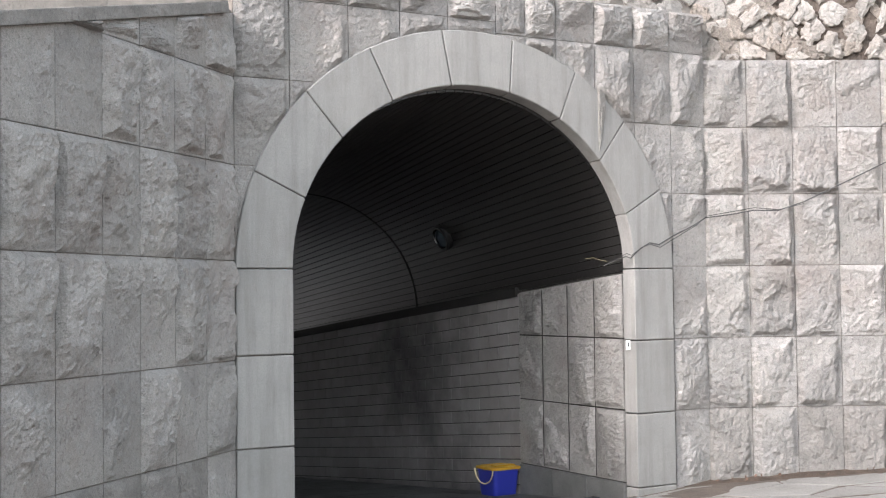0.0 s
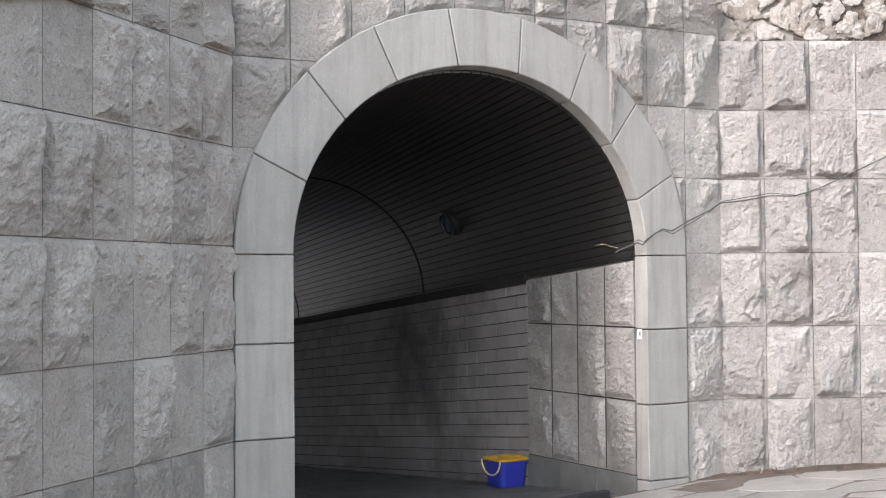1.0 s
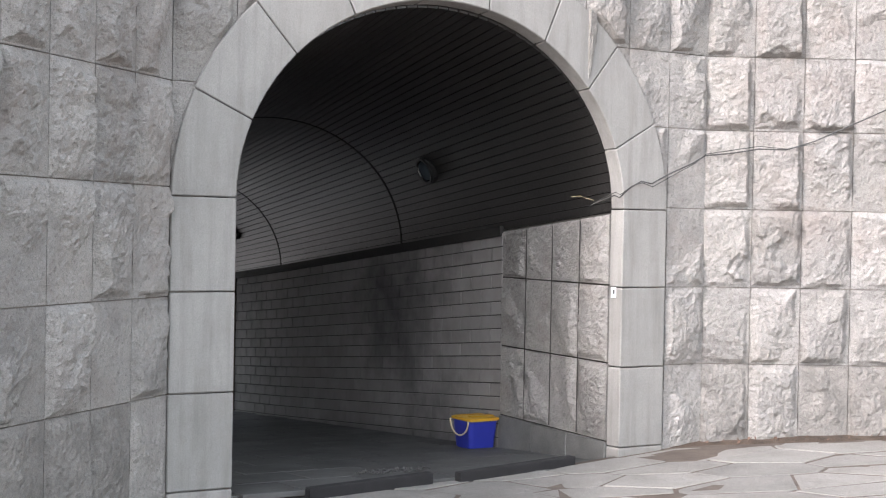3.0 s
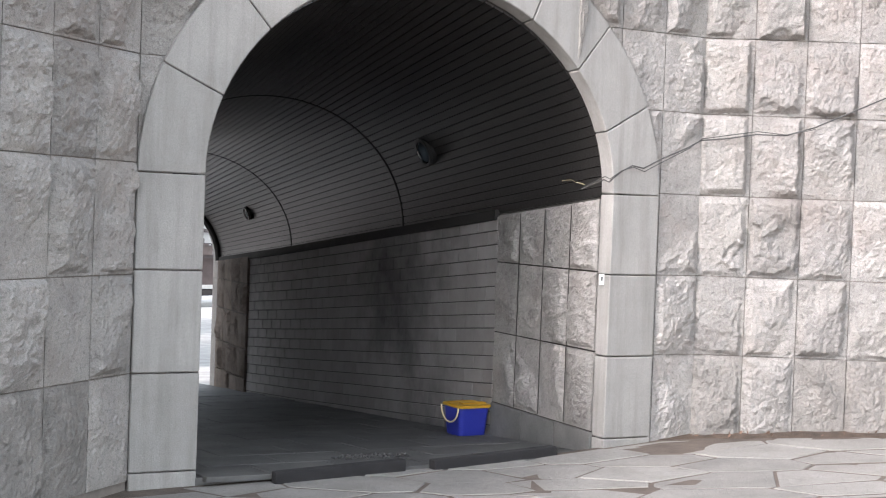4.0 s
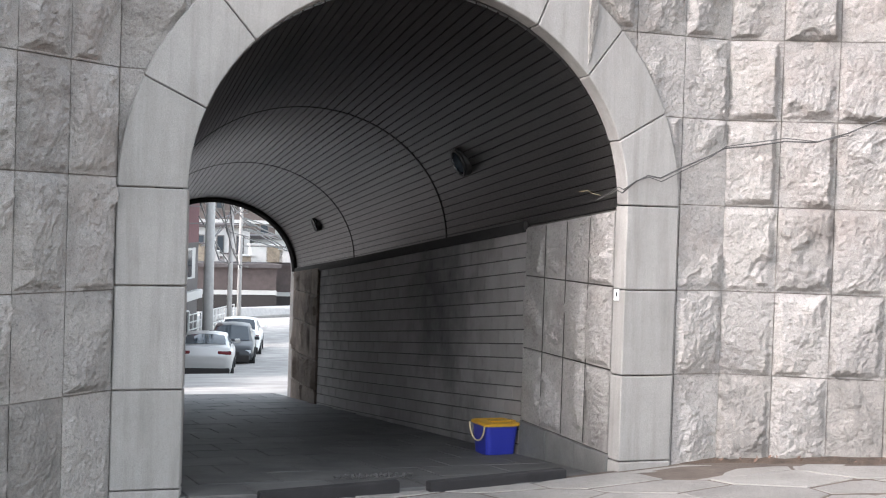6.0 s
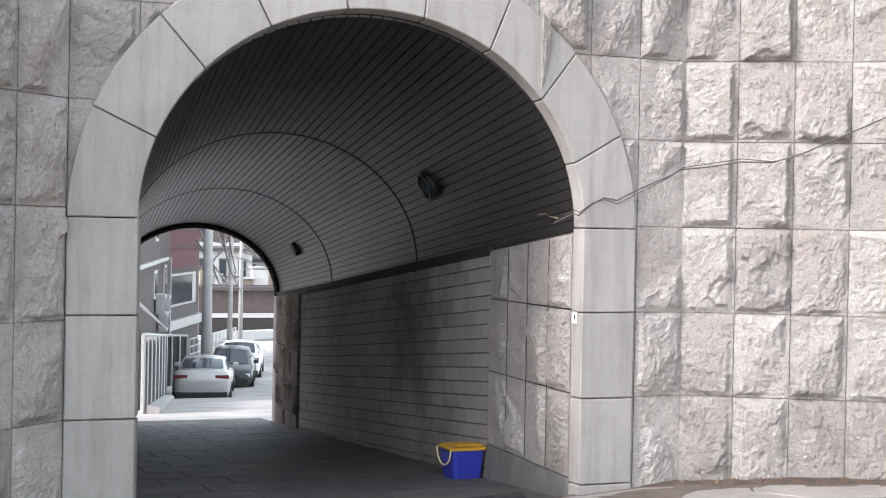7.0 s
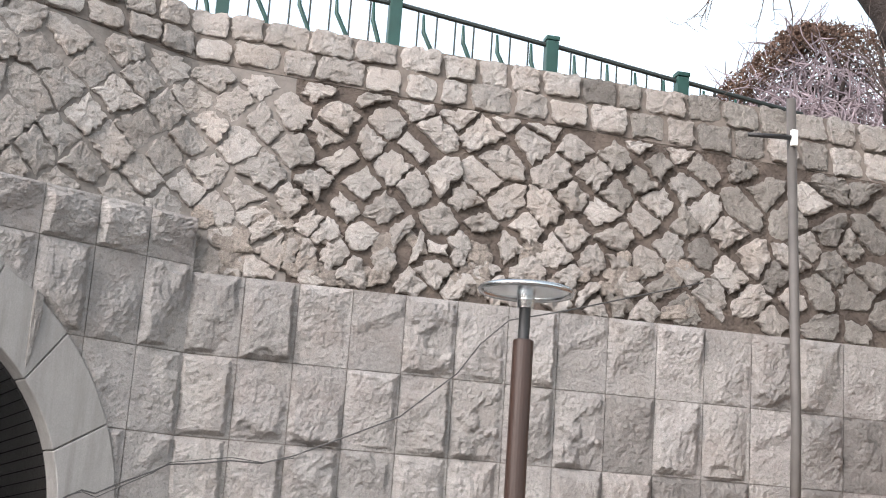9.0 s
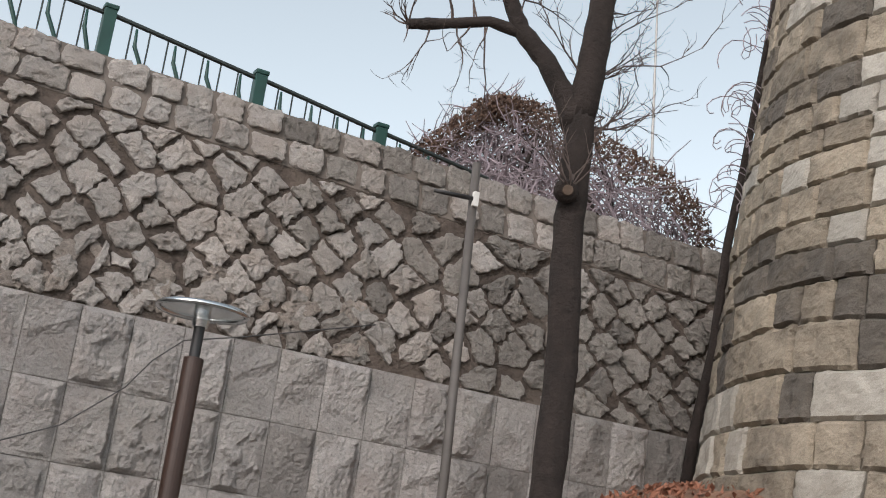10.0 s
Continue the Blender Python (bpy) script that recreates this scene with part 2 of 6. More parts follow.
def block_mesh(name, seed, w=0.345, h=0.54, depth=0.05, keep=None, origin=(0, 0), mat=None, top=None, g=0.003, scarred=1.0, rough=1.1):
    """A block of w by h, its front towards -y: a thin flat margin round a quarried face of broad facets, with flakes knocked off
    its edges. keep(x, z) scales the relief, None cuts."""
    rnd = random.Random(seed)
    off = Vector((rnd.uniform(0, 90), rnd.uniform(0, 90), rnd.uniform(0, 90)))
    tl, tt, tr, tb = rnd.uniform(0.02, 0.05), rnd.uniform(0.02, 0.05), rnd.uniform(0.02, 0.045), rnd.uniform(0.012, 0.035)
    mr, mb = rnd.uniform(0.008, 0.032), rnd.uniform(0.007, 0.022)
    bulge = depth * rnd.uniform(0.65, 1.15)
    facets = [(rnd.uniform(0, w), rnd.uniform(0, h), rnd.gauss(0, 0.14), rnd.gauss(0, 0.12), bulge * rnd.uniform(0.8, 1.2)) for k in range(5)]
    flakes = []
    for k in range(rnd.randint(1, 3) + round(1.6 * scarred)):
        edge = rnd.random()
        cx, cz = rnd.uniform(0, w), rnd.uniform(0, h)
        if edge < 0.42:
            cz = rnd.uniform(-0.05, 0.015)
        elif edge < 0.78:
            cx = w + rnd.uniform(-0.01, 0.05)
        elif edge < 0.88:
            cz = h + rnd.uniform(0.0, 0.05)
        else:
            cx = rnd.uniform(-0.05, 0.0)
        flakes.append((cx, cz, rnd.uniform(0.03, 0.085) * min(1.25, 0.7 + 0.3 * scarred), rnd.uniform(0.5, 1.4), rnd.uniform(0.5, 1.2), bulge * rnd.uniform(0.15, 0.6)))
    lean = rnd.uniform(-0.6, 0.6)
    verts, ids, faces, live = [], {}, [], {}
    for j in range(NZ + 1):
        for i in range(NX + 1):
            x, z = g + (w - 2 * g) * i / NX, g + (h - 2 * g) * j / NZ
            q = Vector((x * 9, z * 9, 0)) + off
            n1, n2 = noise.noise(q * 1.3), noise.noise(q * 3.7)
            wob = 0.010 * n1 + 0.007 * n2
            m = min((x - 0.010 + wob * 0.6) / tl, (w - mr - x + wob) / tr, (z - mb + wob) / tb, (h - 0.009 - z + wob * 0.6) / tt)
            m = max(0.0, min(1.0, m)) ** 0.75 * max(0.0, min(1.0, (min(x, w - x, z, h - z) - 0.004) / 0.008))
            d = min(fh + (x - fx) * sx + (z - fz) * sz for fx, fz, sx, sz, fh in facets)
            d += rough * (0.011 * noise.fractal(q * 0.9, 0.8, 2.2, 4) + 0.004 * n2)
            tool = noise.noise(Vector(((x + lean * z) * 46, (z - lean * x) * 13, seed)))
            d += rough * (0.0035 * tool + 0.0025 * noise.noise(q * 9.0))
            for cx, cz, cr, stretch, steep, low in flakes:
                far = math.hypot((x - cx) * stretch, z - cz) * (1 + 0.35 * n1 + 0.15 * n2) - cr
                d = min(d, max(low, low + far * steep))
            d = m * max(d, 0.002)
            k = 1.0 if keep is None else keep(x + origin[0], z + origin[1])
            live[i, j] = k
            if top is not None:
                z *= max(0.02, min(1.0, (top(x + origin[0]) - origin[1]) / h))
            ids[i, j] = len(verts)
            verts.append((x, -max(d, 0) * (k or 0), z))
    for j in range(NZ):
        for i in range(NX):
            if keep is not None and all(live[a, b] is None for a, b in ((i, j), (i + 1, j), (i + 1, j + 1), (i, j + 1))):
                continue
            faces.append((ids[i, j], ids[i + 1, j], ids[i + 1, j + 1], ids[i, j + 1]))
    n = len(verts)
    ring = [(i, 0) for i in range(NX)] + [(NX, j) for j in range(NZ)] + [(i, NZ) for i in range(NX, 0, -1)] + [(0, j) for j in range(NZ, 0, -1)]
    verts += [(verts[ids[k]][0], 0.03, verts[ids[k]][2]) for k in ring]
    for a in range(len(ring)):
        b = (a + 1) % len(ring)
        if live[ring[a]] is None or live[ring[b]] is None:
            continue
        faces.append((ids[ring[a]], n + a, n + b, ids[ring[b]]))
    return mesh_of(name, verts, faces, mat or GRANITE)


BLOCKS = [block_mesh("block", 100 + k, depth=0.066, scarred=1.2) for k in range(26)]
GRIMESHADE_BLOCKS = [block_mesh("block", 300 + k, depth=0.066, mat=GRIMESHADE, scarred=1.3) for k in range(8)]
BW, BH = 0.345, 0.54
SCARRED = [block_mesh("block", 400 + k, depth=0.07, scarred=2.2) for k in range(14)]
WING = [block_mesh("block", 450 + k, depth=0.062, scarred=2.0, rough=1.9) for k in range(14)]


def put_block(parent, origin, turn, s, z, w, h, rnd, kinds=BLOCKS):
    """A block with its lower left corner s along the wall from origin."""
    m = Matrix.Translation((*origin, 0)) @ Matrix.Rotation(turn, 4, "Z") @ Matrix.Translation((s, 0, z)) @ Matrix.Diagonal((w / BW, 1, h / BH, 1))
    return child("block", rnd.choice(kinds), parent, m)


def wall_slab(name, outline, turn, origin, y0, y1, mat):
    """An upright slab: outline in (s, z) along the wall, from depth y0 to y1 behind its face."""
    n = len(outline)
    verts = [(s, y0, z) for s, z in outline] + [(s, y1, z) for s, z in outline]
    faces = [tuple(range(n)), tuple(range(2 * n - 1, n - 1, -1))] + [(a, a + n, (a + 1) % n + n, (a + 1) % n) for a in range(n)]
    ob = new(name, mesh_of(name, verts, faces, mat))
    m = Matrix.Translation((*origin, 0)) @ Matrix.Rotation(turn, 4, "Z")
    ob.data.transform(m)
    return tagged(ob, kind="structure")


# right wall
rnd = random.Random(7)
wall_right = wall_slab("wall_right", [(0, -0.4), (7.4, -0.4), (7.4, 3.289), (0, 3.289)], 0, CORNER, 0.012, 0.45, JOINT)
tagged(wall_right, "straight wall of pale rock-faced granite blocks")
for c in range(21):
    for r in range(6):
        z0 = COURSES[r] if r else 0.10
        # Bottom course dirt; darker share towards the right end paints in the tower's shade.
        put_block(wall_right, CORNER, 0, c * 0.3445, z0, 0.3445, COURSES[r + 1] - z0, rnd, GRIMESHADE_BLOCKS if rnd.random() < max((c - 7) / 14, 0.0 if r else 0.6) else (BLOCKS if rnd.random() < 0.7 else SCARRED))

# arch wall: blocks round the ring
OC, OA, OB, OS = 1.70, 1.70, 1.605, 1.715


def ring_keep(u, z):
    """None inside the ring, else how far the relief may rise there."""
    if z < OS:
        d = max(0.0 - u, u - 3.40)
        if 0.0 < u < 3.40:
            return None if 0.06 < u < 3.34 else 0.0
    else:
        d = (math.hypot((u - OC) / OA, (z - OS) / OB) - 1) * 1.66
        if d < -0.09:
            return None
    return max(0.0, min(1.0, d / 0.035))


def arc(c, a, s, b, n, t0=180.0, t1=0.0):
    return [(c + a * math.cos(radians(t0 + (t1 - t0) * k / n)), s + b * math.sin(radians(t0 + (t1 - t0) * k / n))) for k in range(n + 1)]


inner_cut = [(0.2, -0.4)] + arc(OC, 1.50, OS, 1.42, 36) + [(3.2, -0.4)]
bm = bmesh.new()
loop = [(0.0, -0.4), (0.0, 3.66), (3.745, 3.62), (3.745, -0.4)] + inner_cut[::-1]
front = [bm.verts.new((s, 0.012, z)) for s, z in loop]
f = bm.faces.new(front)
ext = bmesh.ops.extrude_face_region(bm, geom=[f])
for v in ext["geom"]:
    if isinstance(v, bmesh.types.BMVert):
        v.co.y = 0.30
bmesh.ops.triangulate(bm, faces=bm.faces[:])
bmesh.ops.recalc_face_normals(bm, faces=bm.faces[:])
bm.transform(Matrix.Translation((*AO, 0)) @ Matrix.Rotation(ARCH_TURN, 4, "Z"))
me = bpy.data.meshes.new("wall_arch")
bm.to_mesh(me)
bm.free()
me.materials.append(JOINT)
wall_arch = tagged(new("wall_arch", me), "granite block wall pierced by the tunnel arch", kind="structure")
cols = [0.0, 0.37, 0.78, 1.156, 1.52, 1.90, 2.14, 2.40, 2.733, 3.083, 3.42, 3.745]
rows_left = [1.735, 2.35, 2.895, 3.405, 3.655]
rows_right = [-0.1] + COURSES[1:6] + [3.325, 3.63]
seed = 500
for i in range(len(cols) - 1):
    rows = rows_left if cols[i] < 1.9 else rows_right
    for j in range(len(rows) - 1):
        u0, u1, z0, z1 = cols[i], cols[i + 1], rows[j], rows[j + 1]
        if i == len(cols) - 2 and j == 0:
            z0 = 0.06
        keeps = [ring_keep(u0 + (u1 - u0) * a / 6, z0 + (z1 - z0) * b / 6) for a in range(7) for b in range(7)]
        if sum(k is not None and k > 0 for k in keeps) < 3:
            continue
        seed += 1
        m = Matrix.Translation((*AO, 0)) @ Matrix.Rotation(ARCH_TURN, 4, "Z") @ Matrix.Translation((u0, 0, z0))
        if min(1 if k == 1.0 else 0 for k in keeps):
            put_block(wall_arch, AO, ARCH_TURN, u0, z0, u1 - u0, z1 - z0, rnd)
        else:
            child("block", block_mesh("block", seed, u1 - u0, z1 - z0, 0.05, ring_keep, (u0, z0)), wall_arch, m)

# smooth granite ring: nine voussoirs, and four jamb stones a side
arch_ring = empty("arch_ring")
tagged(arch_ring, "smooth pale granite arch ring of voussoirs and jamb stones", "arch", kind="structure")
IC, IA, IB = 1.71, 1.335, 1.235


def ring_piece(name, front_loop, back_loop, parent):
    """front_loop and back_loop: matching (u, v, z) rings."""
    n = len(front_loop)
    verts = [at(*p) for p in front_loop] + [at(*p) for p in back_loop]
    faces = [tuple(range(n))[::-1], tuple(range(n, 2 * n))] + [(a, (a + 1) % n, (a + 1) % n + n, a + n) for a in range(n)]
    bm = bmesh.new()
    vs = [bm.verts.new(p) for p in verts]
    for q in faces:
        bm.faces.new([vs[i] for i in q])
    bmesh.ops.recalc_face_normals(bm, faces=bm.faces[:])
    sharp = [e for e in bm.edges if e.calc_face_angle(0) > 0.5]
    bmesh.ops.bevel(bm, geom=sharp, offset=0.006, segments=1, affect="EDGES")
    part(name, bm, SMOOTH, parent)


def on_arc(a, b, deg, v, c=OC):
    return (c + a * math.cos(radians(deg)), v, OS + b * math.sin(radians(deg)))


JOINT_IN = [180, 159, 137.5, 117.6, 97.5, 77.6, 58.3, 38.6, 18.5, 0]
JOINT_OUT = [180, 158.0, 136, 117.2, 98, 79, 60, 41.5, 21.0, 0]
for k in range(9):
    si = [JOINT_IN[k] - 0.14 + (JOINT_IN[k + 1] - JOINT_IN[k] + 0.28) * s / 5 for s in range(6)]
    so = [JOINT_OUT[k] - 0.11 + (JOINT_OUT[k + 1] - JOINT_OUT[k] + 0.22) * s / 5 for s in range(6)]
    fl = [on_arc(IA, IB, t, -0.022, IC) for t in si] + [on_arc(OA, OB, t, -0.022) for t in so[::-1]]
    bl = [on_arc(IA - 0.012, IB - 0.012, t, 0.1, IC) for t in si] + [on_arc(OA, OB, t, 0.1) for t in so[::-1]]
    ring_piece("voussoir", fl, bl, arch_ring)
for side in (0, 1):
    ua, ub, uc = (0.0, 0.375, 0.405) if side == 0 else (3.40, 3.045, 3.03)
    zs = [-0.3, 0.075 + 0.065 * side, 0.62 + 0.05 * side, 1.185 + 0.012 * side, OS]
    for z0, z1 in zip(zs, zs[1:]):
        z0, z1 = z0 + 0.0035, z1 - 0.0035
        fl = [(ua, -0.022, z0), (ub, -0.022, z0), (ub, -0.022, z1), (ua, -0.022, z1)]
        bl = [(ua, 0.1, z0), (uc, 0.1, z0), (uc, 0.1, z1), (ua, 0.1, z1)]
        ring_piece("jamb_stone", fl, bl, arch_ring)

# left wing wall with its sloping coping
LEFT_TURN = math.atan2(-LEFT_DIR.y, -LEFT_DIR.x)
LEN_L = 4.4
LORIG = Vector(AO) + LEFT_DIR * LEN_L


def coping_z(s):
    return 3.30 - 0.228 * s


wall_left = wall_slab("wall_left", [(0, -0.4), (LEN_L, -0.4), (LEN_L, coping_z(0)), (0, coping_z(LEN_L))], LEFT_TURN, LORIG, 0.012, 0.42, JOINT)
tagged(wall_left, "wing wall of grey rock-faced granite blocks")
cols_l = [0.0, 0.36, 0.72, 1.09, 1.45, 1.855, 2.27, 2.68, 3.08, 3.48, 3.88, 4.28]
rows_l = [0.03, 0.62, 1.16, 1.765, 2.35, 2.89, 3.35]


def cope_top(x):
    return coping_z(LEN_L - x) - 0.015


for a, b in zip(cols_l, cols_l[1:]):
    for z0, z1 in zip(rows_l, rows_l[1:]):
        s0 = LEN_L - b
        if z0 > coping_z(a) - 0.06:
            continue
        if z1 > coping_z(b) - 0.02:
            seed += 1
            m = Matrix.Translation((*LORIG, 0)) @ Matrix.Rotation(LEFT_TURN, 4, "Z") @ Matrix.Translation((s0, 0, z0))
            child("block", block_mesh("block", seed, b - a, z1 - z0, 0.04, None, (s0, z0), None, cope_top, scarred=0.6), wall_left, m)
        else:
            put_block(wall_left, LORIG, LEFT_TURN, s0, z0, b - a, z1 - z0, rnd, GRIMESHADE_BLOCKS if z0 < 0.5 and rnd.random() < 0.75 else WING if a else BLOCKS)
bm = box_bm(-0.02, LEN_L + 0.0, -0.03, 0.46, -0.035, 0.035, 0.008)
bm.transform(Matrix.Translation((*LORIG, coping_z(LEN_L) + 0.02)) @ Matrix.Rotation(LEFT_TURN, 4, "Z") @ Matrix.Rotation(-math.atan(0.228), 4, "Y"))
part("coping", bm, GRIMESHADE, wall_left, "thin weathered granite coping")

# ---- tunnel ----
def tunnel_side(side, name, label):
    """The upright side of the tunnel: a slab behind, brick courses in front, parallel to the sloping vault."""
    verts, faces = [], []
    vv = [0.09, 2, 3.26, 4.8, 6.22, 8, 8.9, 9.0]
    for v in vv:
        c, r, s, b = tun(v)
        u = c + r if side else c - r
        o = u + (0.35 if side else -0.35)
        k = 0.012 if side else -0.012
        zf = tun_floor(v) - 0.4
        verts += [at(u + k, v, zf), at(u + k, v, s), at(o, v, s), at(o, v, zf)]
    for i in range(len(vv) - 1):
        a, c2 = i * 4, i * 4 + 4
        for k in range(4):
            faces.append((a + k, a + (k + 1) % 4, c2 + (k + 1) % 4, c2 + k))
    faces += [(0, 1, 2, 3), tuple(len(verts) - 4 + k for k in (3, 2, 1, 0))]
    bm = bmesh.new()
    vs = [bm.verts.new(p) for p in verts]
    for q in faces:
        bm.faces.new([vs[i] for i in q])
    bmesh.ops.recalc_face_normals(bm, faces=bm.faces[:])
    me = bpy.data.meshes.new(name)
    bm.to_mesh(me)
    bm.free()
    me.materials.append(BRICKJOINT)
    return tagged(new(name, me), label, kind="structure")


tunnel_wall_right = tunnel_side(1, "wall_tunnel_right", "tunnel side wall of grey painted brick")
tunnel_wall_left = tunnel_side(0, "wall_tunnel_left", "tunnel side wall of grey painted brick in shade")


def side_frame(side, v):
    """Place and turn of the tunnel's side at v, x along the tunnel, -y out of the wall."""
    c, r, s, b = tun(v)
    return c + r if side else c - r, s


def brick_course(v0, v1, length, shift):
    """The spans of one course of bricks between v0 and v1."""
    out = []
    v = v0 - shift
    while v < v1:
        a, b = max(v, v0), min(v + length, v1)
        v += length
        if b - a > 0.05:
            out.append((a, b))
    return out


def prism(quad, out, bev=0.004):
    """A shallow brick: the quad (four points) pushed out along a vector, with a small chamfer."""
    q = [Vector(p) for p in quad]
    c = sum(q, Vector()) / 4
    top = [p + (c - p).normalized() * bev * 1.4 + out for p in q]
    mid = [p + out * 0.6 for p in q]
    verts = q + mid + top
    faces = [(8, 9, 10, 11)] + [(a, (a + 1) % 4, (a + 1) % 4 + 4, a + 4) for a in range(4)] + [(a + 4, (a + 1) % 4 + 4, (a + 1) % 4 + 8, a + 8) for a in range(4)]
    return verts, faces


rows_n, row_h, brick_l = 18, 0.104, 0.32
far_bricks = {0: [], 1: []}
for side, parent in ((1, tunnel_wall_right), (0, tunnel_wall_left)):
    for r in range(rows_n):
        v0, v1 = (1.5, 7.65) if side else (0.2, 8.8)
        for a, b in brick_course(v0, v1, brick_l, (r % 2) * brick_l / 2):
            a, b = a + 0.004, b - 0.004
            quad = []
            for v, k in ((a, r), (b, r), (b, r + 1), (a, r + 1)):
                u, s = side_frame(side, v)
                top = s - 0.02
                z = top - (k * row_h) + (-0.004 if k == r else 0.004)
                quad.append(at(u, v, max(z, tun_floor(v) - 0.08)))
            if quad[0].z - quad[3].z < 0.01:
                continue
            n = (EU * (-1 if side else 1)).to_3d() * 0.012
            chunk = prism(quad, n)
            if side and a < 5.2:
                child("brick", mesh_of("brick", *chunk, BRICK), parent)
            else:
                far_bricks[side].append(chunk)
for side, parent in ((1, tunnel_wall_right), (0, tunnel_wall_left)):
    ob = child("brickwork", mesh_of("brickwork", *merge(far_bricks[side]), BRICK), parent)
    ob["kind"] = "stuff"

# rough stone panels where the tunnel opens, at both ends
def stone_panel(v0, v1, ncol, rows, parent, proud, mat=None, deep=0.034, scarred=1.0):
    global seed
    du = (side_frame(1, v1)[0] - side_frame(1, v0)[0]) / (v1 - v0)
    d = (EU * du + NV).normalized()
    turn = math.atan2(-d.y, -d.x)
    length = math.hypot(du, 1) * (v1 - v0)
    o = at(side_frame(1, v1)[0] - proud, v1, 0)
    for c in range(ncol):
        for z0, z1 in zip(rows, rows[1:]):
            s0 = length * c / ncol
            w = length / ncol

            def top(x):
                return side_frame(1, v1 - x / math.hypot(du, 1))[1] - 0.012
            seed += 1
            m = Matrix.Translation((o.x, o.y, 0)) @ Matrix.Rotation(turn, 4, "Z") @ Matrix.Translation((s0, 0, z0))
            child("block", block_mesh("block", seed, w, z1 - z0, deep, None, (s0, z0), mat, top, 0.0065, scarred), parent, m)


stone_panel(0.105, 1.5, 4, [0.165, 0.69, 1.21, 1.72], tunnel_wall_right, 0.012, None, 0.05, 0.9)
for k in range(3):
    va, vb = 0.105 + 0.465 * k, 0.105 + 0.465 * (k + 1) - 0.004
    quad = [at(side_frame(1, v)[0] - 0.002, v, z) for v, z in ((va, 0.162), (vb, 0.162), (vb, -0.35), (va, -0.35))]
    child("plinth_stone", mesh_of("plinth_stone", *prism(quad, EU.to_3d() * -0.02), DAMPSTONE), tunnel_wall_right, None, "dark smooth plinth stone")
for k in (1, 2, 3):
    v = 0.105 + 1.395 * k / 4
    u = side_frame(1, v)[0] - 0.0125
    quad = [at(u, v - 0.004, 0.18), at(u, v + 0.004, 0.18), at(u, v + 0.004, side_frame(1, v)[1] - 0.03), at(u, v - 0.004, side_frame(1, v)[1] - 0.03)]
    child("mortar_joint", mesh_of("mortar_joint", *prism(quad, EU.to_3d() * -0.003, 0.001), BRICKJOINT), tunnel_wall_right, None, "dark thin mortar joint")
stone_panel(7.65, 8.92, 4, [-0.95, -0.45, -0.1, 0.3, 0.66, 1.1], tunnel_wall_right, 0.04, BROWNSTONE)

# vault: boards along the tunnel, one mesh
vault = []
N_BOARD = 58
segs = [(0.105, 3.245), (3.275, 6.205), (6.235, 9.0)]
for v0, v1 in segs:
    vs_ = [v0 + (v1 - v0) * k / 4 for k in range(5)]
    for k in range(N_BOARD):
        t0, t1 = 180 * k / N_BOARD + 0.19, 180 * (k + 1) / N_BOARD - 0.19
        verts, faces = [], []
        for v in vs_:
            c, r, s, b = tun(v)
            for t, e in ((t0, 0.014), (t0, 0.0), (t1, 0.0), (t1, 0.014)):
                verts.append(at(c + (r + e) * math.cos(radians(t)), v, s + (b + e) * math.sin(radians(t))))
        for i in range(4):
            for q in range(3):
                faces.append((i * 4 + q, i * 4 + q + 1, i * 4 + q + 5, i * 4 + q + 4))
        faces += [(0, 1, 2, 3), (16, 17, 18, 19)]
        vault.append((verts, faces))
n_boards = sum(len(c[1]) for c in vault)
for vj in (3.26, 6.22):
    verts, faces = [], []
    for k in range(49):
        t = radians(180 * k / 48)
        for v, e in ((vj - 0.013, 0.01), (vj - 0.013, -0.003), (vj + 0.013, -0.003), (vj + 0.013, 0.01)):
            c, r, s, b = tun(v)
            verts.append(at(c + (r + e) * math.cos(t), v, s + (b + e) * math.sin(t)))
    for k in range(48):
        faces += [(k * 4 + q, k * 4 + q + 1, k * 4 + q + 5, k * 4 + q + 4) for q in range(3)]
    vault.append((verts, faces))
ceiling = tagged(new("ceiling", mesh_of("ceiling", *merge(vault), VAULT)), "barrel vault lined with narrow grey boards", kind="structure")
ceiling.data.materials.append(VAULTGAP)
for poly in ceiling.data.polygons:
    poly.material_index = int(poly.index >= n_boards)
verts, faces = [], []
vs_ = [0.09, 2, 3.26, 4.8, 6.22, 8, 8.99]
for v in vs_:
    c, r, s, b = tun(v)
    for k in range(25):
        t = radians(180 * k / 24)
        verts.append(at(c + (r + 0.016) * math.cos(t), v, s + (b + 0.016) * math.sin(t)))
    for k in range(25):
        t = radians(180 * k / 24)
        verts.append(at(c + (r + 0.36) * math.cos(t), v, s + (b + 0.36) * math.sin(t)))
for i in range(len(vs_) - 1):
    for k in range(24):
        a, b2 = i * 50 + k, (i + 1) * 50 + k
        faces.append((a, a + 1, b2 + 1, b2))
        faces.append((a + 25, b2 + 25, b2 + 26, a + 26))
for i in (0, len(vs_) - 1):
    for k in range(24):
        a = i * 50 + k
        faces.append((a, a + 25, a + 26, a + 1))
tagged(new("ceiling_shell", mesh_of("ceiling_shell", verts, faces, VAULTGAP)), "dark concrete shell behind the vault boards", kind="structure")

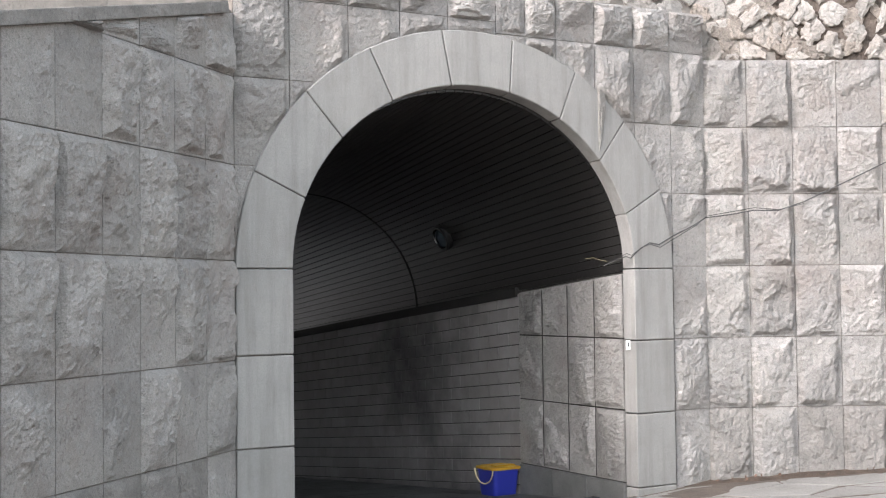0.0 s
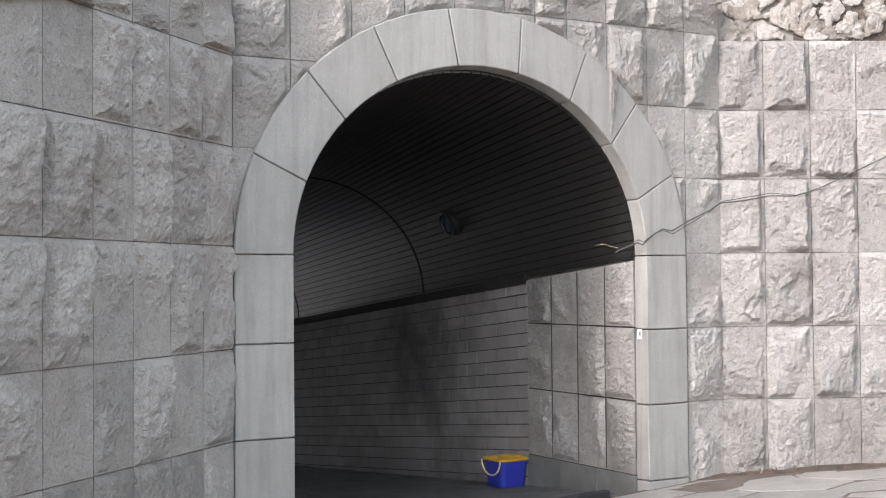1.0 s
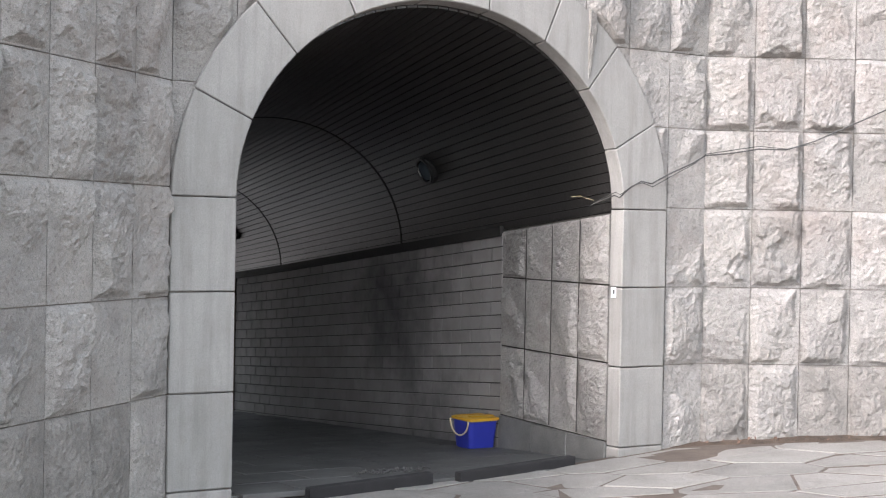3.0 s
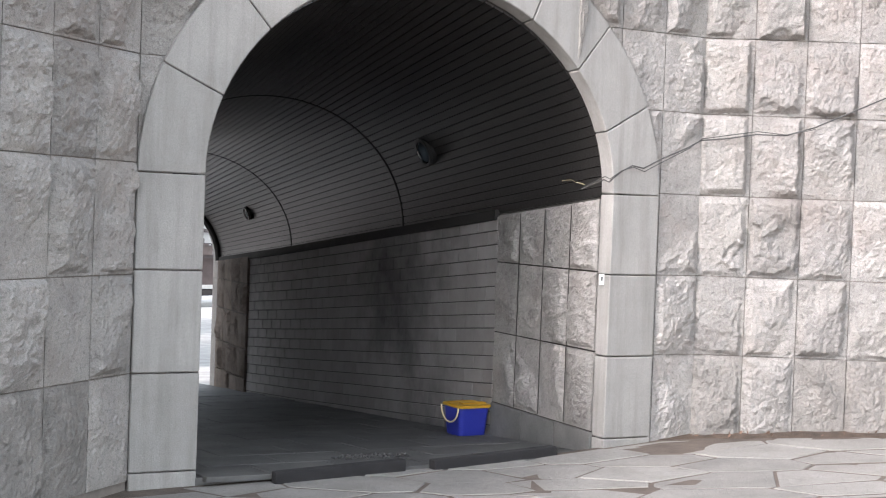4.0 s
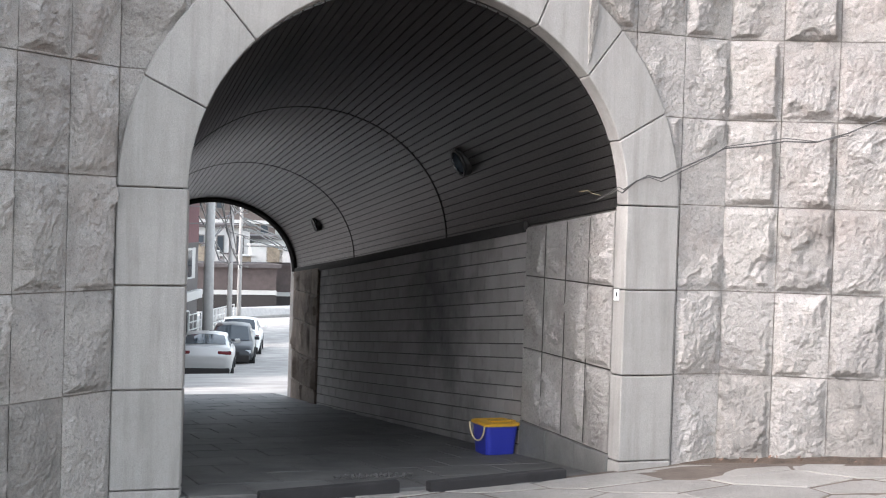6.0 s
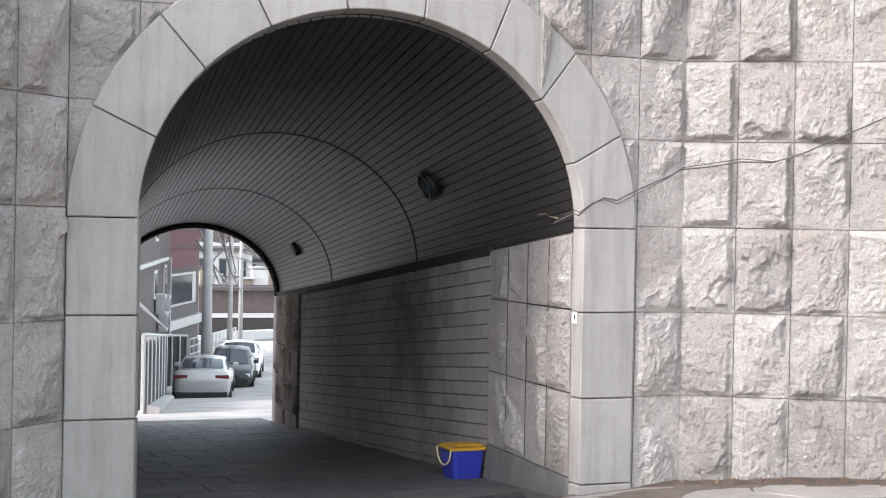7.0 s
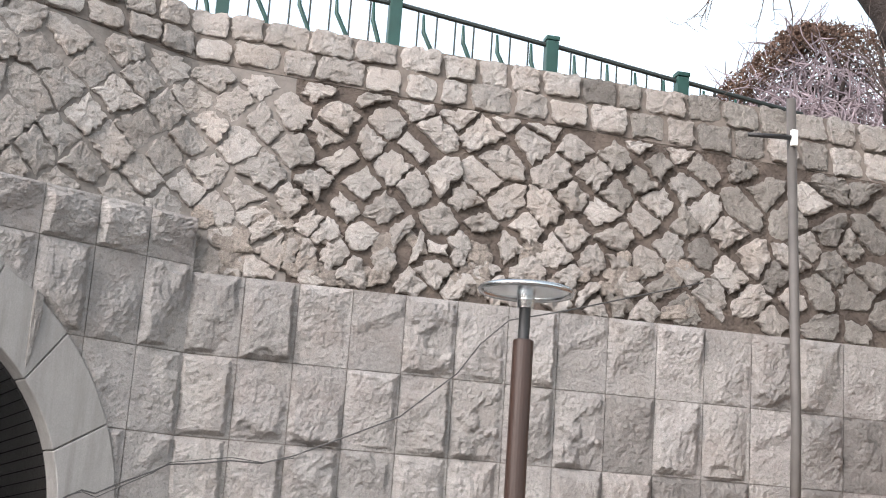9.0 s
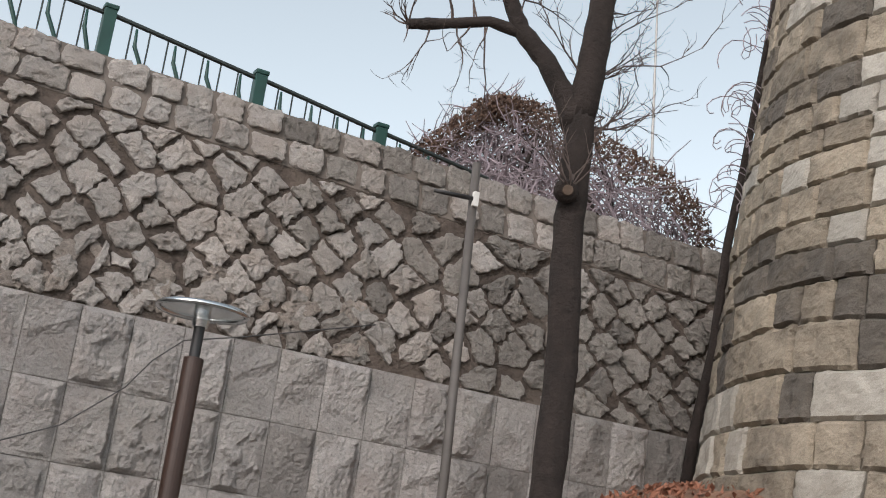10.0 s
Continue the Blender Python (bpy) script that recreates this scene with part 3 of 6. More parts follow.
# tunnel floor
verts, faces = [], []
for v in (-0.02, 3, 6, 9.2):
    verts += [at(0.2, v, tun_floor(v)), at(3.3, v, tun_floor(v)), at(3.3, v, tun_floor(v) - 0.3), at(0.2, v, tun_floor(v) - 0.3)]
for i in range(3):
    for k in range(4):
        faces.append((i * 4 + k, i * 4 + (k + 1) % 4, i * 4 + 4 + (k + 1) % 4, i * 4 + 4 + k))
faces += [(0, 1, 2, 3), (12, 13, 14, 15)]
floor_tunnel = tagged(new("floor_tunnel", mesh_of("floor_tunnel", verts, faces, TUNNELPAVE)), "dark paved tunnel floor sloping down", kind="structure")

# ---- ground ----
def front_edge(x):
    """The line where the front paving ends: along the walls' feet."""
    return float(np.interp(x, [-40, -1.349, 1.963, 40], [7.957 - 38.651 * 0.515, 7.957, 9.68, 9.72])) + 0.015


STREET_V = [9.0, 12.5, 28.3, 33.0, 38.8, 46.5, 66.0, 76.0, 140.0, 900.0]
STREET_Z = [-0.715, -1.04, -2.78, -3.42, -3.75, -4.15, -4.5, -4.85, -5.2, -6.0]


def street_z(v):
    return float(np.interp(v, STREET_V, STREET_Z))


xs = sorted(set([-40, -20, -10, -6, -1.349, 1.963, 10, 14, 20, 40] + [round(-3 + 0.25 * k, 3) for k in range(53)]))
fr = [0, 0.3, 0.5, 0.65, 0.75, 0.8, 0.84, 0.88, 0.9, 0.92, 0.94, 0.96, 0.98, 1.0]
verts = []
for q in fr:
    for x in xs:
        y = -60 + (front_edge(x) + 60) * q
        verts.append((x, y, paving_z(x, y) - 0.004))
n = len(xs)
faces = [(j * n + i, j * n + i + 1, (j + 1) * n + i + 1, (j + 1) * n + i) for j in range(len(fr) - 1) for i in range(n - 1)]
ground = tagged(new("ground", mesh_of("ground", verts, faces, PAVEJOINT)), "gritty ground under worn stone paving", kind="structure")

verts, faces = [], []
uu = [-900, -200, -60, -20, -8, -3, 0.3, 2.6, 6, 12, 25, 60, 200, 900]
vv = [9.0, 12.5, 16, 20, 25, 28.3, 33, 38.8, 46.5, 60, 66, 76, 140, 300, 900]
for v in vv:
    for u in uu:
        verts.append(at(u, v, street_z(v)))
n = len(uu)
faces = [(j * n + i, j * n + i + 1, (j + 1) * n + i + 1, (j + 1) * n + i) for j in range(len(vv) - 1) for i in range(n - 1)]
road = tagged(new("road", mesh_of("road", verts, faces, ASPHALT)), "pale concrete street running downhill behind the tunnel", kind="structure")

# the embankment that the tunnel runs through: a top deck and the far face round the exit
verts = [at(-14, 0.9, 4.85), at(3.7, 0.9, 4.85), (9.2, 10.35, 4.85), at(12, 9.2, 4.85), at(-14, 9.2, 4.85)]
verts += [Vector(p) - Vector((0, 0, 0.25)) for p in verts]
faces = [(0, 1, 2, 3, 4), (9, 8, 7, 6, 5)] + [(a, a + 5, (a + 1) % 5 + 5, (a + 1) % 5) for a in range(5)]
tagged(new("embankment_top", mesh_of("embankment_top", verts, faces, SOIL)), "earth deck behind the parapet wall", kind="structure")
chunks = []
rim = [(1.03, -1.2)] + arc(2.085, 1.05, 0.875, 0.885, 24, 180, 0) + [(3.135, -1.2)]
edge = [(-14.0, -1.2)] + [(-14.0 + 28.0 * k / 24, 5.0) for k in range(25)] + [(14.0, -1.2)]
for (a, b), (c, d) in zip(zip(rim, rim[1:]), zip(edge, edge[1:])):
    quad = [at(p[0], v, p[1]) for v in (9.0, 9.25) for p in (a, b, d, c)]
    chunks.append((quad, [(0, 1, 2, 3), (7, 6, 5, 4), (0, 4, 5, 1), (2, 6, 7, 3)]))
tagged(new("wall_exit", mesh_of("wall_exit", *merge(chunks), GRANITE)), "granite wall round the tunnel's far mouth", kind="structure")

# ---- rubble wall over the block walls ----
BATTER = 0.20


def rub(S, z, out=0.0):
    """A point of the leaning upper wall: S metres along it from the corner, negative along the arch wall."""
    back = 0.075 + BATTER * (z - 3.29) - out
    if S < 0:
        p = CORNER + EU * (S + 0.242 * back * max(0.0, 1 + S)) + NV * back
    else:
        p = CORNER + Vector((S - 0.24 * back * max(0.0, 1 - S), back))
    return Vector((p.x, p.y, z))


def cap_low(S):
    return 4.79 - 0.042 * S


def cap_top(S):
    return 5.175 - 0.022 * S


S0, S1 = -7.2, 7.3


def foot(S):
    return 3.29 if S > 0 else 3.60


verts, faces = [], []
SS = sorted([S0 + (S1 - S0) * k / 39 for k in range(40)] + [0.0])
for S in SS:
    verts += [rub(S, 3.0), rub(S, cap_low(S)), rub(S, cap_low(S), -0.5), rub(S, 3.0, -0.5)]
for i in range(40):
    for k in range(4):
        faces.append((i * 4 + k, i * 4 + (k + 1) % 4, i * 4 + 4 + (k + 1) % 4, i * 4 + 4 + k))
wall_rubble = tagged(new("wall_rubble", mesh_of("wall_rubble", verts, faces, MORTAR)), "leaning rubble wall of pale stones in brown mortar", kind="structure")
wall_rubble.data.materials.append(PALEMORTAR)
for poly in wall_rubble.data.polygons:
    poly.material_index = int(poly.center.x < CORNER.x + 0.4)
verts = []
for S in SS:
    verts += [rub(S, cap_low(S) + 0.004), rub(S, cap_top(S) - 0.01), rub(S, cap_top(S) - 0.01, -0.5), rub(S, cap_low(S) + 0.004, -0.5)]
faces2 = faces + [(0, 1, 2, 3), (160, 161, 162, 163)]
wall_parapet = tagged(new("wall_parapet", mesh_of("wall_parapet", verts, faces2, CAPMORTAR)), "parapet of squared stones in pale mortar on the rubble wall", kind="structure")


def clip_poly(poly, px, pz, nx, nz):
    """The part of poly where (p - (px, pz)) . n < 0."""
    out = []
    for a, b in zip(poly, poly[1:] + poly[:1]):
        da, db = (a[0] - px) * nx + (a[1] - pz) * nz, (b[0] - px) * nx + (b[1] - pz) * nz
        if da < 0:
            out.append(a)
        if da * db < 0:
            t = da / (da - db)
            out.append((a[0] + (b[0] - a[0]) * t, a[1] + (b[1] - a[1]) * t))
    return out


def stone_chunk(poly, place, proud, rnd, rough=0.014, lump=0.8, fine=0.05):
    """A stone that fills poly (in S, z): ragged outline, a shoulder, and an uneven face; place(S, z, out) maps it."""
    pts = []
    for a, b in zip(poly, poly[1:] + poly[:1]):
        steps = max(1, min(9, round(math.hypot(b[0] - a[0], b[1] - a[1]) / fine)))
        pts += [(a[0] + (b[0] - a[0]) * k / steps, a[1] + (b[1] - a[1]) * k / steps) for k in range(steps)]
    n = len(pts)
    cx, cz = sum(p[0] for p in pts) / n, sum(p[1] for p in pts) / n
    ragged = [rnd.gauss(0, rough * 0.55) for p in pts]
    ragged = [min(0.012, 0.75 * a + 0.25 * b) for a, b in zip(ragged, ragged[1:] + ragged[:1])]
    far = [math.hypot(p[0] - cx, p[1] - cz) + 1e-6 for p in pts]
    pts = [(p[0] + (p[0] - cx) / e * g, p[1] + (p[1] - cz) / e * g) for p, e, g in zip(pts, far, ragged)]
    tx, tz = rnd.uniform(-0.16, 0.16), rnd.uniform(-0.16, 0.16)
    verts = []
    size = max(math.hypot(p[0] - cx, p[1] - cz) for p in pts)
    seat = Vector((rnd.uniform(0, 50), rnd.uniform(0, 50), 0))
    for f, dep, jit in ((1.0, -0.3, 0), (0.985, 0.55, 0.2), (0.93, 0.85, 0.5), (0.72, 0.97, 0.6), (0.38, 1.0, 0.6)):
        for p in pts:
            x, z = cx + (p[0] - cx) * f + rnd.gauss(0, 0.003) * (f < 1), cz + (p[1] - cz) * f + rnd.gauss(0, 0.003) * (f < 1)
            q = Vector((x * 16, z * 16, 0)) + seat
            chip = noise.noise(q) * 0.6 - 1.3 * max(0.0, noise.noise(q * 0.7) - 0.1) + noise.noise(q * 2.6) * 0.35
            d = dep * proud + ((x - cx) * tx + (z - cz) * tz) * (dep > 0.3) + chip * jit * lump * proud
            verts.append(place(x, z, d))
    verts.append(place(cx, cz, proud * (1 + lump * rnd.uniform(-0.15, 0.2))))
    faces = []
    for r in range(4):
        for k in range(n):
            k2 = (k + 1) % n
            faces.append((r * n + k, r * n + k2, (r + 1) * n + k2, (r + 1) * n + k))
    faces += [(4 * n + k, 4 * n + (k + 1) % n, 5 * n) for k in range(n)]
    return verts, faces


rnd = random.Random(21)
seeds = []
DX, DZ = 0.325, 0.165
j = 0
z = 3.2
while z < 5.0:
    S = S0 + (j % 2) * DX / 2
    while S < S1:
        seeds.append((S + rnd.gauss(0, 0.032), z + rnd.gauss(0, 0.026)))
        S += DX
    z += DZ
    j += 1
seeds = [q for q in seeds if rnd.random() > 0.05]
# the broken patch low on the wall has smaller, jumbled stones
seeds += [(rnd.uniform(0.2, 3.4), rnd.uniform(3.3, 3.75)) for k in range(16)]
rest, near_count = [], 0
for S, z in seeds:
    lo, hi = foot(S), cap_low(S)
    if z < lo - 0.03 or z > hi + 0.03:
        continue
    poly = [(S - 0.3, z - 0.3), (S + 0.3, z - 0.3), (S + 0.3, z + 0.3), (S - 0.3, z + 0.3)]
    for S2, z2 in seeds:
        if (S2, z2) == (S, z) or abs(S2 - S) > 0.5 or abs(z2 - z) > 0.5:
            continue
        nx, nz = S2 - S, z2 - z
        ln = math.hypot(nx, nz)
        gap = (rnd.uniform(0.005, 0.025) if rnd.random() < 0.8 else 0.042) * (0.6 if S < 0.6 else 1.0)
        k = 0.5 - gap / ln
        poly = clip_poly(poly, S + nx * k, z + nz * k, nx / ln, nz / ln)
        if len(poly) < 3:
            break
    poly = clip_poly(poly, 0, lo + 0.012, 0, -1)
    poly = clip_poly(poly, 0, hi - 0.025, 0, 1)
    if len(poly) < 3:
        continue
    area = abs(sum(a[0] * b[1] - b[0] * a[1] for a, b in zip(poly, poly[1:] + poly[:1]))) / 2
    if area < 0.006:
        continue
    c = stone_chunk(poly, rub, rnd.uniform(0.026, 0.058) * (0.65 if S < 0.4 else 1.0), rnd, 0.026, 1.0, 0.026)
    # Share of darker stones grows with S, painting the tower's and tree's shade.
    stone_mat = RUBBLESHADE if rnd.random() < (S - 2.0) / 4.0 else RUBBLE
    if -1.2 < S < 6.2 and near_count < 300:
        near_count += 1
        child("stone", mesh_of("stone", *c, stone_mat), wall_rubble)
    else:
        rest.append((S > 3.2, c))
# mortar smeared over the broken patch
for k in range(46):
    S, z = rnd.uniform(-0.2, 3.6), 3.34 + 0.42 * rnd.random() ** 1.4
    turn, ra, rb = rnd.uniform(0, 3.14), rnd.uniform(0.07, 0.16), rnd.uniform(0.04, 0.09)
    poly = []
    for q in range(8):
        a = 6.283 * q / 8
        x, y = ra * math.cos(a) * rnd.uniform(0.75, 1.2), rb * math.sin(a) * rnd.uniform(0.75, 1.2)
        poly.append((S + x * math.cos(turn) - y * math.sin(turn), max(3.305, z + x * math.sin(turn) + y * math.cos(turn))))
    if S < 0.2:
        poly = clip_poly(poly, 0.01, 0, -1, 0)
    if len(poly) > 3:
        child("mortar_smear", mesh_of("mortar_smear", *stone_chunk(poly, rub, rnd.uniform(0.018, 0.036), rnd, 0.02, 1.2, 0.03), SMEAR), wall_rubble)
# Joined stones past S 3.2 all take the shade-darkened colour.
for shaded_end, mat in ((False, RUBBLE), (True, RUBBLESHADE)):
    ob = child("stonework", mesh_of("stonework", *merge([c for g, c in rest if g == shaded_end]), mat), wall_rubble)
    ob["kind"] = "stuff"
for row in (0, 1):
    S = S0 + 0.1 * row
    while S < S1 - 0.1:
        w = rnd.uniform(0.20, 0.33)
        tall = (cap_top(S) - cap_low(S)) / 2
        z0 = cap_low(S) + 0.012 + row * tall + rnd.uniform(-0.008, 0.008)
        z1 = z0 + tall - 0.022 + rnd.uniform(-0.01, 0.01)
        g = rnd.uniform(0.008, 0.024)
        b0, b1 = rnd.uniform(-0.012, 0.012), rnd.uniform(-0.012, 0.012)
        e = 0.02
        poly = [(S + g + b0 + e, z0), (S + w - g - e, z0), (S + w - g, z0 + e), (S + w - g + b1, z1 - e), (S + w - g - e, z1), (S + g + e, z1), (S + g, z1 - e), (S + g + b0, z0 + e)]
        # Cap stones get the same painted shade towards the right end.
        child("stone", mesh_of("stone", *stone_chunk(poly, rub, rnd.uniform(0.024, 0.045), rnd, 0.018, 0.8, 0.03), RUBBLESHADE if rnd.random() < (S - 2.0) / 4.0 else RUBBLE), wall_parapet)
        S += w

# a rough spall left standing across one voussoir
def ring_face(u, z, out=0.0):
    return at(u, -0.024 - out, z)


child("block", mesh_of("block", *stone_chunk([(2.74, 3.0), (2.742, 2.55), (2.755, 2.55), (2.785, 2.75), (2.80, 2.88), (2.79, 2.97)], ring_face, 0.016, random.Random(4), 0.008), GRIMESHADE), wall_arch)

rim_pts = [at(u, 8.97, z) for u, z in arc(2.085, 1.035, 0.875, 0.87, 28, 180, 0)]
tagged(new("trim_exit", mesh_of("trim_exit", *tube(rim_pts, [0.045] * len(rim_pts), 6), VAULTGAP)), "dark edge strip round the tunnel's far mouth", kind="structure")

# ---- more materials ----
DIRT = material("grey_brown_dirt", (0.07, 0.049, 0.036), 0.95, 0.4, 12, 0.8, 40, speck=0.3)
BUCKETBLUE = material("blue_plastic", (0.025, 0.035, 0.30), 0.38, 0.06, 5, 0.05, 60)
BUCKETYELLOW = material("yellow_plastic", (0.48, 0.27, 0.025), 0.45, 0.06, 6, 0.05, 60)
HANDLE = material("cream_plastic", (0.70, 0.58, 0.36), 0.45, 0.05, 6, 0.05, 60)
CABLE = material("grey_cable", (0.06, 0.058, 0.056), 0.6, 0.1, 9, 0.1, 60)
LAMPBLACK = material("black_fixture", (0.02, 0.02, 0.021), 0.45, 0.1, 9, 0.1, 60)
SIGNWHITE = material("white_plate", (0.78, 0.78, 0.75), 0.5, 0.05, 9, 0.05, 60)
BROWNSTEEL = material("brown_painted_steel", (0.04, 0.021, 0.015), 0.45, 0.12, 7, 0.08, 40, stain=0.25, stain_scale=4, stain_color=(0.045, 0.03, 0.024))
CHROME = material("brushed_steel", (0.62, 0.64, 0.65), 0.22, 0.05, 9, 0.03, 60, metal=1.0)
GREYSTEEL = material("weathered_grey_pole", (0.10, 0.09, 0.083), 0.6, 0.12, 6, 0.1, 50, stain=0.3, stain_scale=5, stain_color=(0.15, 0.13, 0.12))
GREENSTEEL = material("dark_green_rail_paint", (0.012, 0.055, 0.045), 0.45, 0.15, 7, 0.08, 40)
DARKRAIL = material("dark_rail_bar", (0.02, 0.028, 0.026), 0.5, 0.15, 7, 0.08, 40)
BARK = material("dark_bark", (0.025, 0.018, 0.015), 0.95, 0.35, 9, 1.0, 30, stain=0.5, stain_scale=4, stain_color=(0.016, 0.012, 0.011))
CUTWOOD = material("cut_wood", (0.10, 0.068, 0.048), 0.85, 0.2, 20, 0.3, 60)
TWIG = material("bare_twig", (0.10, 0.075, 0.066), 0.9, 0.2, 9, 0.2, 60)
VINE = material("violet_grey_twig", (0.27, 0.225, 0.245), 0.9, 0.25, 9, 0.2, 60)
DEADLEAF = material("dead_brown_leaves", (0.135, 0.085, 0.062), 0.95, 0.4, 12, 0.3, 60)
LITTER = material("red_brown_leaf_litter", (0.27, 0.12, 0.075), 0.95, 0.45, 14, 0.3, 60)
TOWERTAN = material("tan_tower_stone", (0.265, 0.225, 0.172), 0.92, 0.2, 4, 0.8, 24, chips=11.0, pits=0.6, speck=0.2, stain=0.9, stain_scale=1.3, stain_color=(0.085, 0.072, 0.058), random_tint=0.25)
TOWERPALE = material("pale_tower_stone", (0.345, 0.322, 0.28), 0.92, 0.12, 4, 0.5, 24, pits=0.5, speck=0.2, stain=0.6, stain_scale=0.9, stain_color=(0.17, 0.145, 0.115), random_tint=0.16)
TOWERDARK = material("stained_tower_stone", (0.105, 0.092, 0.077), 0.92, 0.25, 4, 0.8, 24, chips=11.0, pits=0.6, speck=0.2, stain=0.7, stain_scale=1.1, stain_color=(0.18, 0.15, 0.112), random_tint=0.2)
GREYWALL = material("grey_render", (0.098, 0.080, 0.074), 0.9, 0.14, 3, 0.3, 30, stain=0.4, stain_scale=0.8, stain_color=(0.06, 0.056, 0.056))
REDWALL = material("dark_red_cladding", (0.12, 0.045, 0.05), 0.8, 0.12, 3, 0.2, 30)
WHITEWALL = material("white_render", (0.42, 0.42, 0.41), 0.85, 0.08, 2, 0.2, 30)
DARKWALL = material("dark_facade", (0.065, 0.056, 0.056), 0.7, 0.12, 3, 0.2, 30)
WHITEPAINT = material("white_painted_metal", (0.40, 0.40, 0.39), 0.45, 0.06, 8, 0.05, 50)
DARKPANEL = material("dark_fence_panel", (0.03, 0.027, 0.026), 0.95, 0.12, 6, 0.1, 50)
GLASSY = material("window_glass", (0.035, 0.045, 0.055), 0.08, 0.1, 2, 0.0, 30)
SILVER = material("silver_car_paint", (0.44, 0.43, 0.42), 0.3, 0.02, 3, 0.0, 30, metal=0.35)
DARKPAINT = material("dark_car_paint", (0.012, 0.014, 0.018), 0.32, 0.05, 3, 0.0, 30)
WHITECAR = material("white_car_paint", (0.78, 0.78, 0.77), 0.25, 0.02, 3, 0.0, 30)
TYRE = material("tyre_rubber", (0.018, 0.018, 0.018), 0.8, 0.1, 9, 0.1, 60)
TAIL = material("red_lamp_lens", (0.13, 0.012, 0.016), 0.2, 0.05, 9, 0.0, 60)
HEADLAMP = material("clear_lamp_lens", (0.75, 0.77, 0.80), 0.12, 0.02, 9, 0.0, 60)
CONCRETEPOLE = material("concrete_pole", (0.42, 0.41, 0.40), 0.85, 0.1, 5, 0.2, 40)


# ---- tunnel: ledge, lamps, kerbs, cable, plate ----
def strip(v0, v1, f, n, mat, name, parent):
    """A bar along the tunnel: f(v) gives its section's corners."""
    verts, faces = [], []
    for k in range(n + 1):
        verts += f(v0 + (v1 - v0) * k / n)
    for i in range(n):
        for k in range(4):
            faces.append((i * 4 + k, i * 4 + (k + 1) % 4, i * 4 + 4 + (k + 1) % 4, i * 4 + 4 + k))
    faces += [(0, 1, 2, 3), tuple(n * 4 + k for k in (3, 2, 1, 0))]
    return child(name, mesh_of(name, verts, faces, mat), parent)


def ledge_section(v):
    c, r, s, b = tun(v)
    u = c + r
    return [at(u - 0.035, v, s - 0.045), at(u + 0.02, v, s - 0.045), at(u + 0.02, v, s + 0.03), at(u - 0.035, v, s + 0.03)]


strip(1.51, 8.9, ledge_section, 12, VAULTGAP, "ledge", tunnel_wall_right)


def disc_profile(profile, n=24, cap=True):
    """A turned shape round z: (radius, z) rows."""
    verts, faces = [], []
    for r, z in profile:
        verts += [(r * math.cos(2 * math.pi * k / n), r * math.sin(2 * math.pi * k / n), z) for k in range(n)]
    for i in range(len(profile) - 1):
        for k in range(n):
            k2 = (k + 1) % n
            faces.append((i * n + k, i * n + k2, (i + 1) * n + k2, (i + 1) * n + k))
    if cap:
        faces += [tuple(range(n))[::-1], tuple((len(profile) - 1) * n + k for k in range(n))]
    return verts, faces


def vault_lamp(v, deg, size):
    c, r, s, b = tun(v)
    p = at(c + r * math.cos(radians(deg)), v, s + b * math.sin(radians(deg)))
    inward = (at(c, v, s + 0.1) - p).normalized()
    lamp = empty("tunnel_lamp", Matrix.Translation(p) @ inward.to_track_quat("Z", "Y").to_matrix().to_4x4())
    tagged(lamp, "unlit round black bulkhead lamp fixed to the vault", "lamp", "vault lamps")
    child("base", mesh_of("base", *disc_profile([(size, -0.02), (size, 0.025), (size * 0.9, 0.035)]), LAMPBLACK), lamp)
    child("dome", mesh_of("dome", *disc_profile([(size * 0.8, 0.036), (size * 0.74, size * 0.4), (size * 0.5, size * 0.62), (size * 0.15, size * 0.7)]), GLASSY, True), lamp)
    child("rim", mesh_of("rim", *disc_profile([(size * 0.98, 0.036), (size * 0.98, 0.05), (size * 0.82, 0.05), (size * 0.82, 0.036)]), LAMPBLACK), lamp)


vault_lamp(2.43, 31, 0.115)
vault_lamp(7.3, 29.5, 0.08)


def kerb(pa, pb, h, w):
    a, b = Vector(pa), Vector(pb)
    ln = (b - a).length
    bm = box_bm(0, ln, 0, w, -0.06, h, 0.014)
    for vert in bm.verts:
        if vert.co.x < 0.03 and vert.co.z > 0:
            vert.co.z -= 0.015
    bm.transform(Matrix.Translation(a) @ (b - a).to_track_quat("X", "Z").to_matrix().to_4x4())
    me = bpy.data.meshes.new("kerb_bar")
    bm.to_mesh(me)
    bm.free()
    me.materials.append(BLACKRUBBER)
    return tagged(new("kerb_bar", me), "low black rubber kerb bar across the tunnel mouth", "kerb", "kerb bars")


kerb(at(0.79, -0.17, 0.015), at(1.605, -0.135, 0.028), 0.07, 0.07)
kerb(at(1.78, -0.16, 0.028), at(2.685, -0.055, 0.04), 0.075, 0.07)

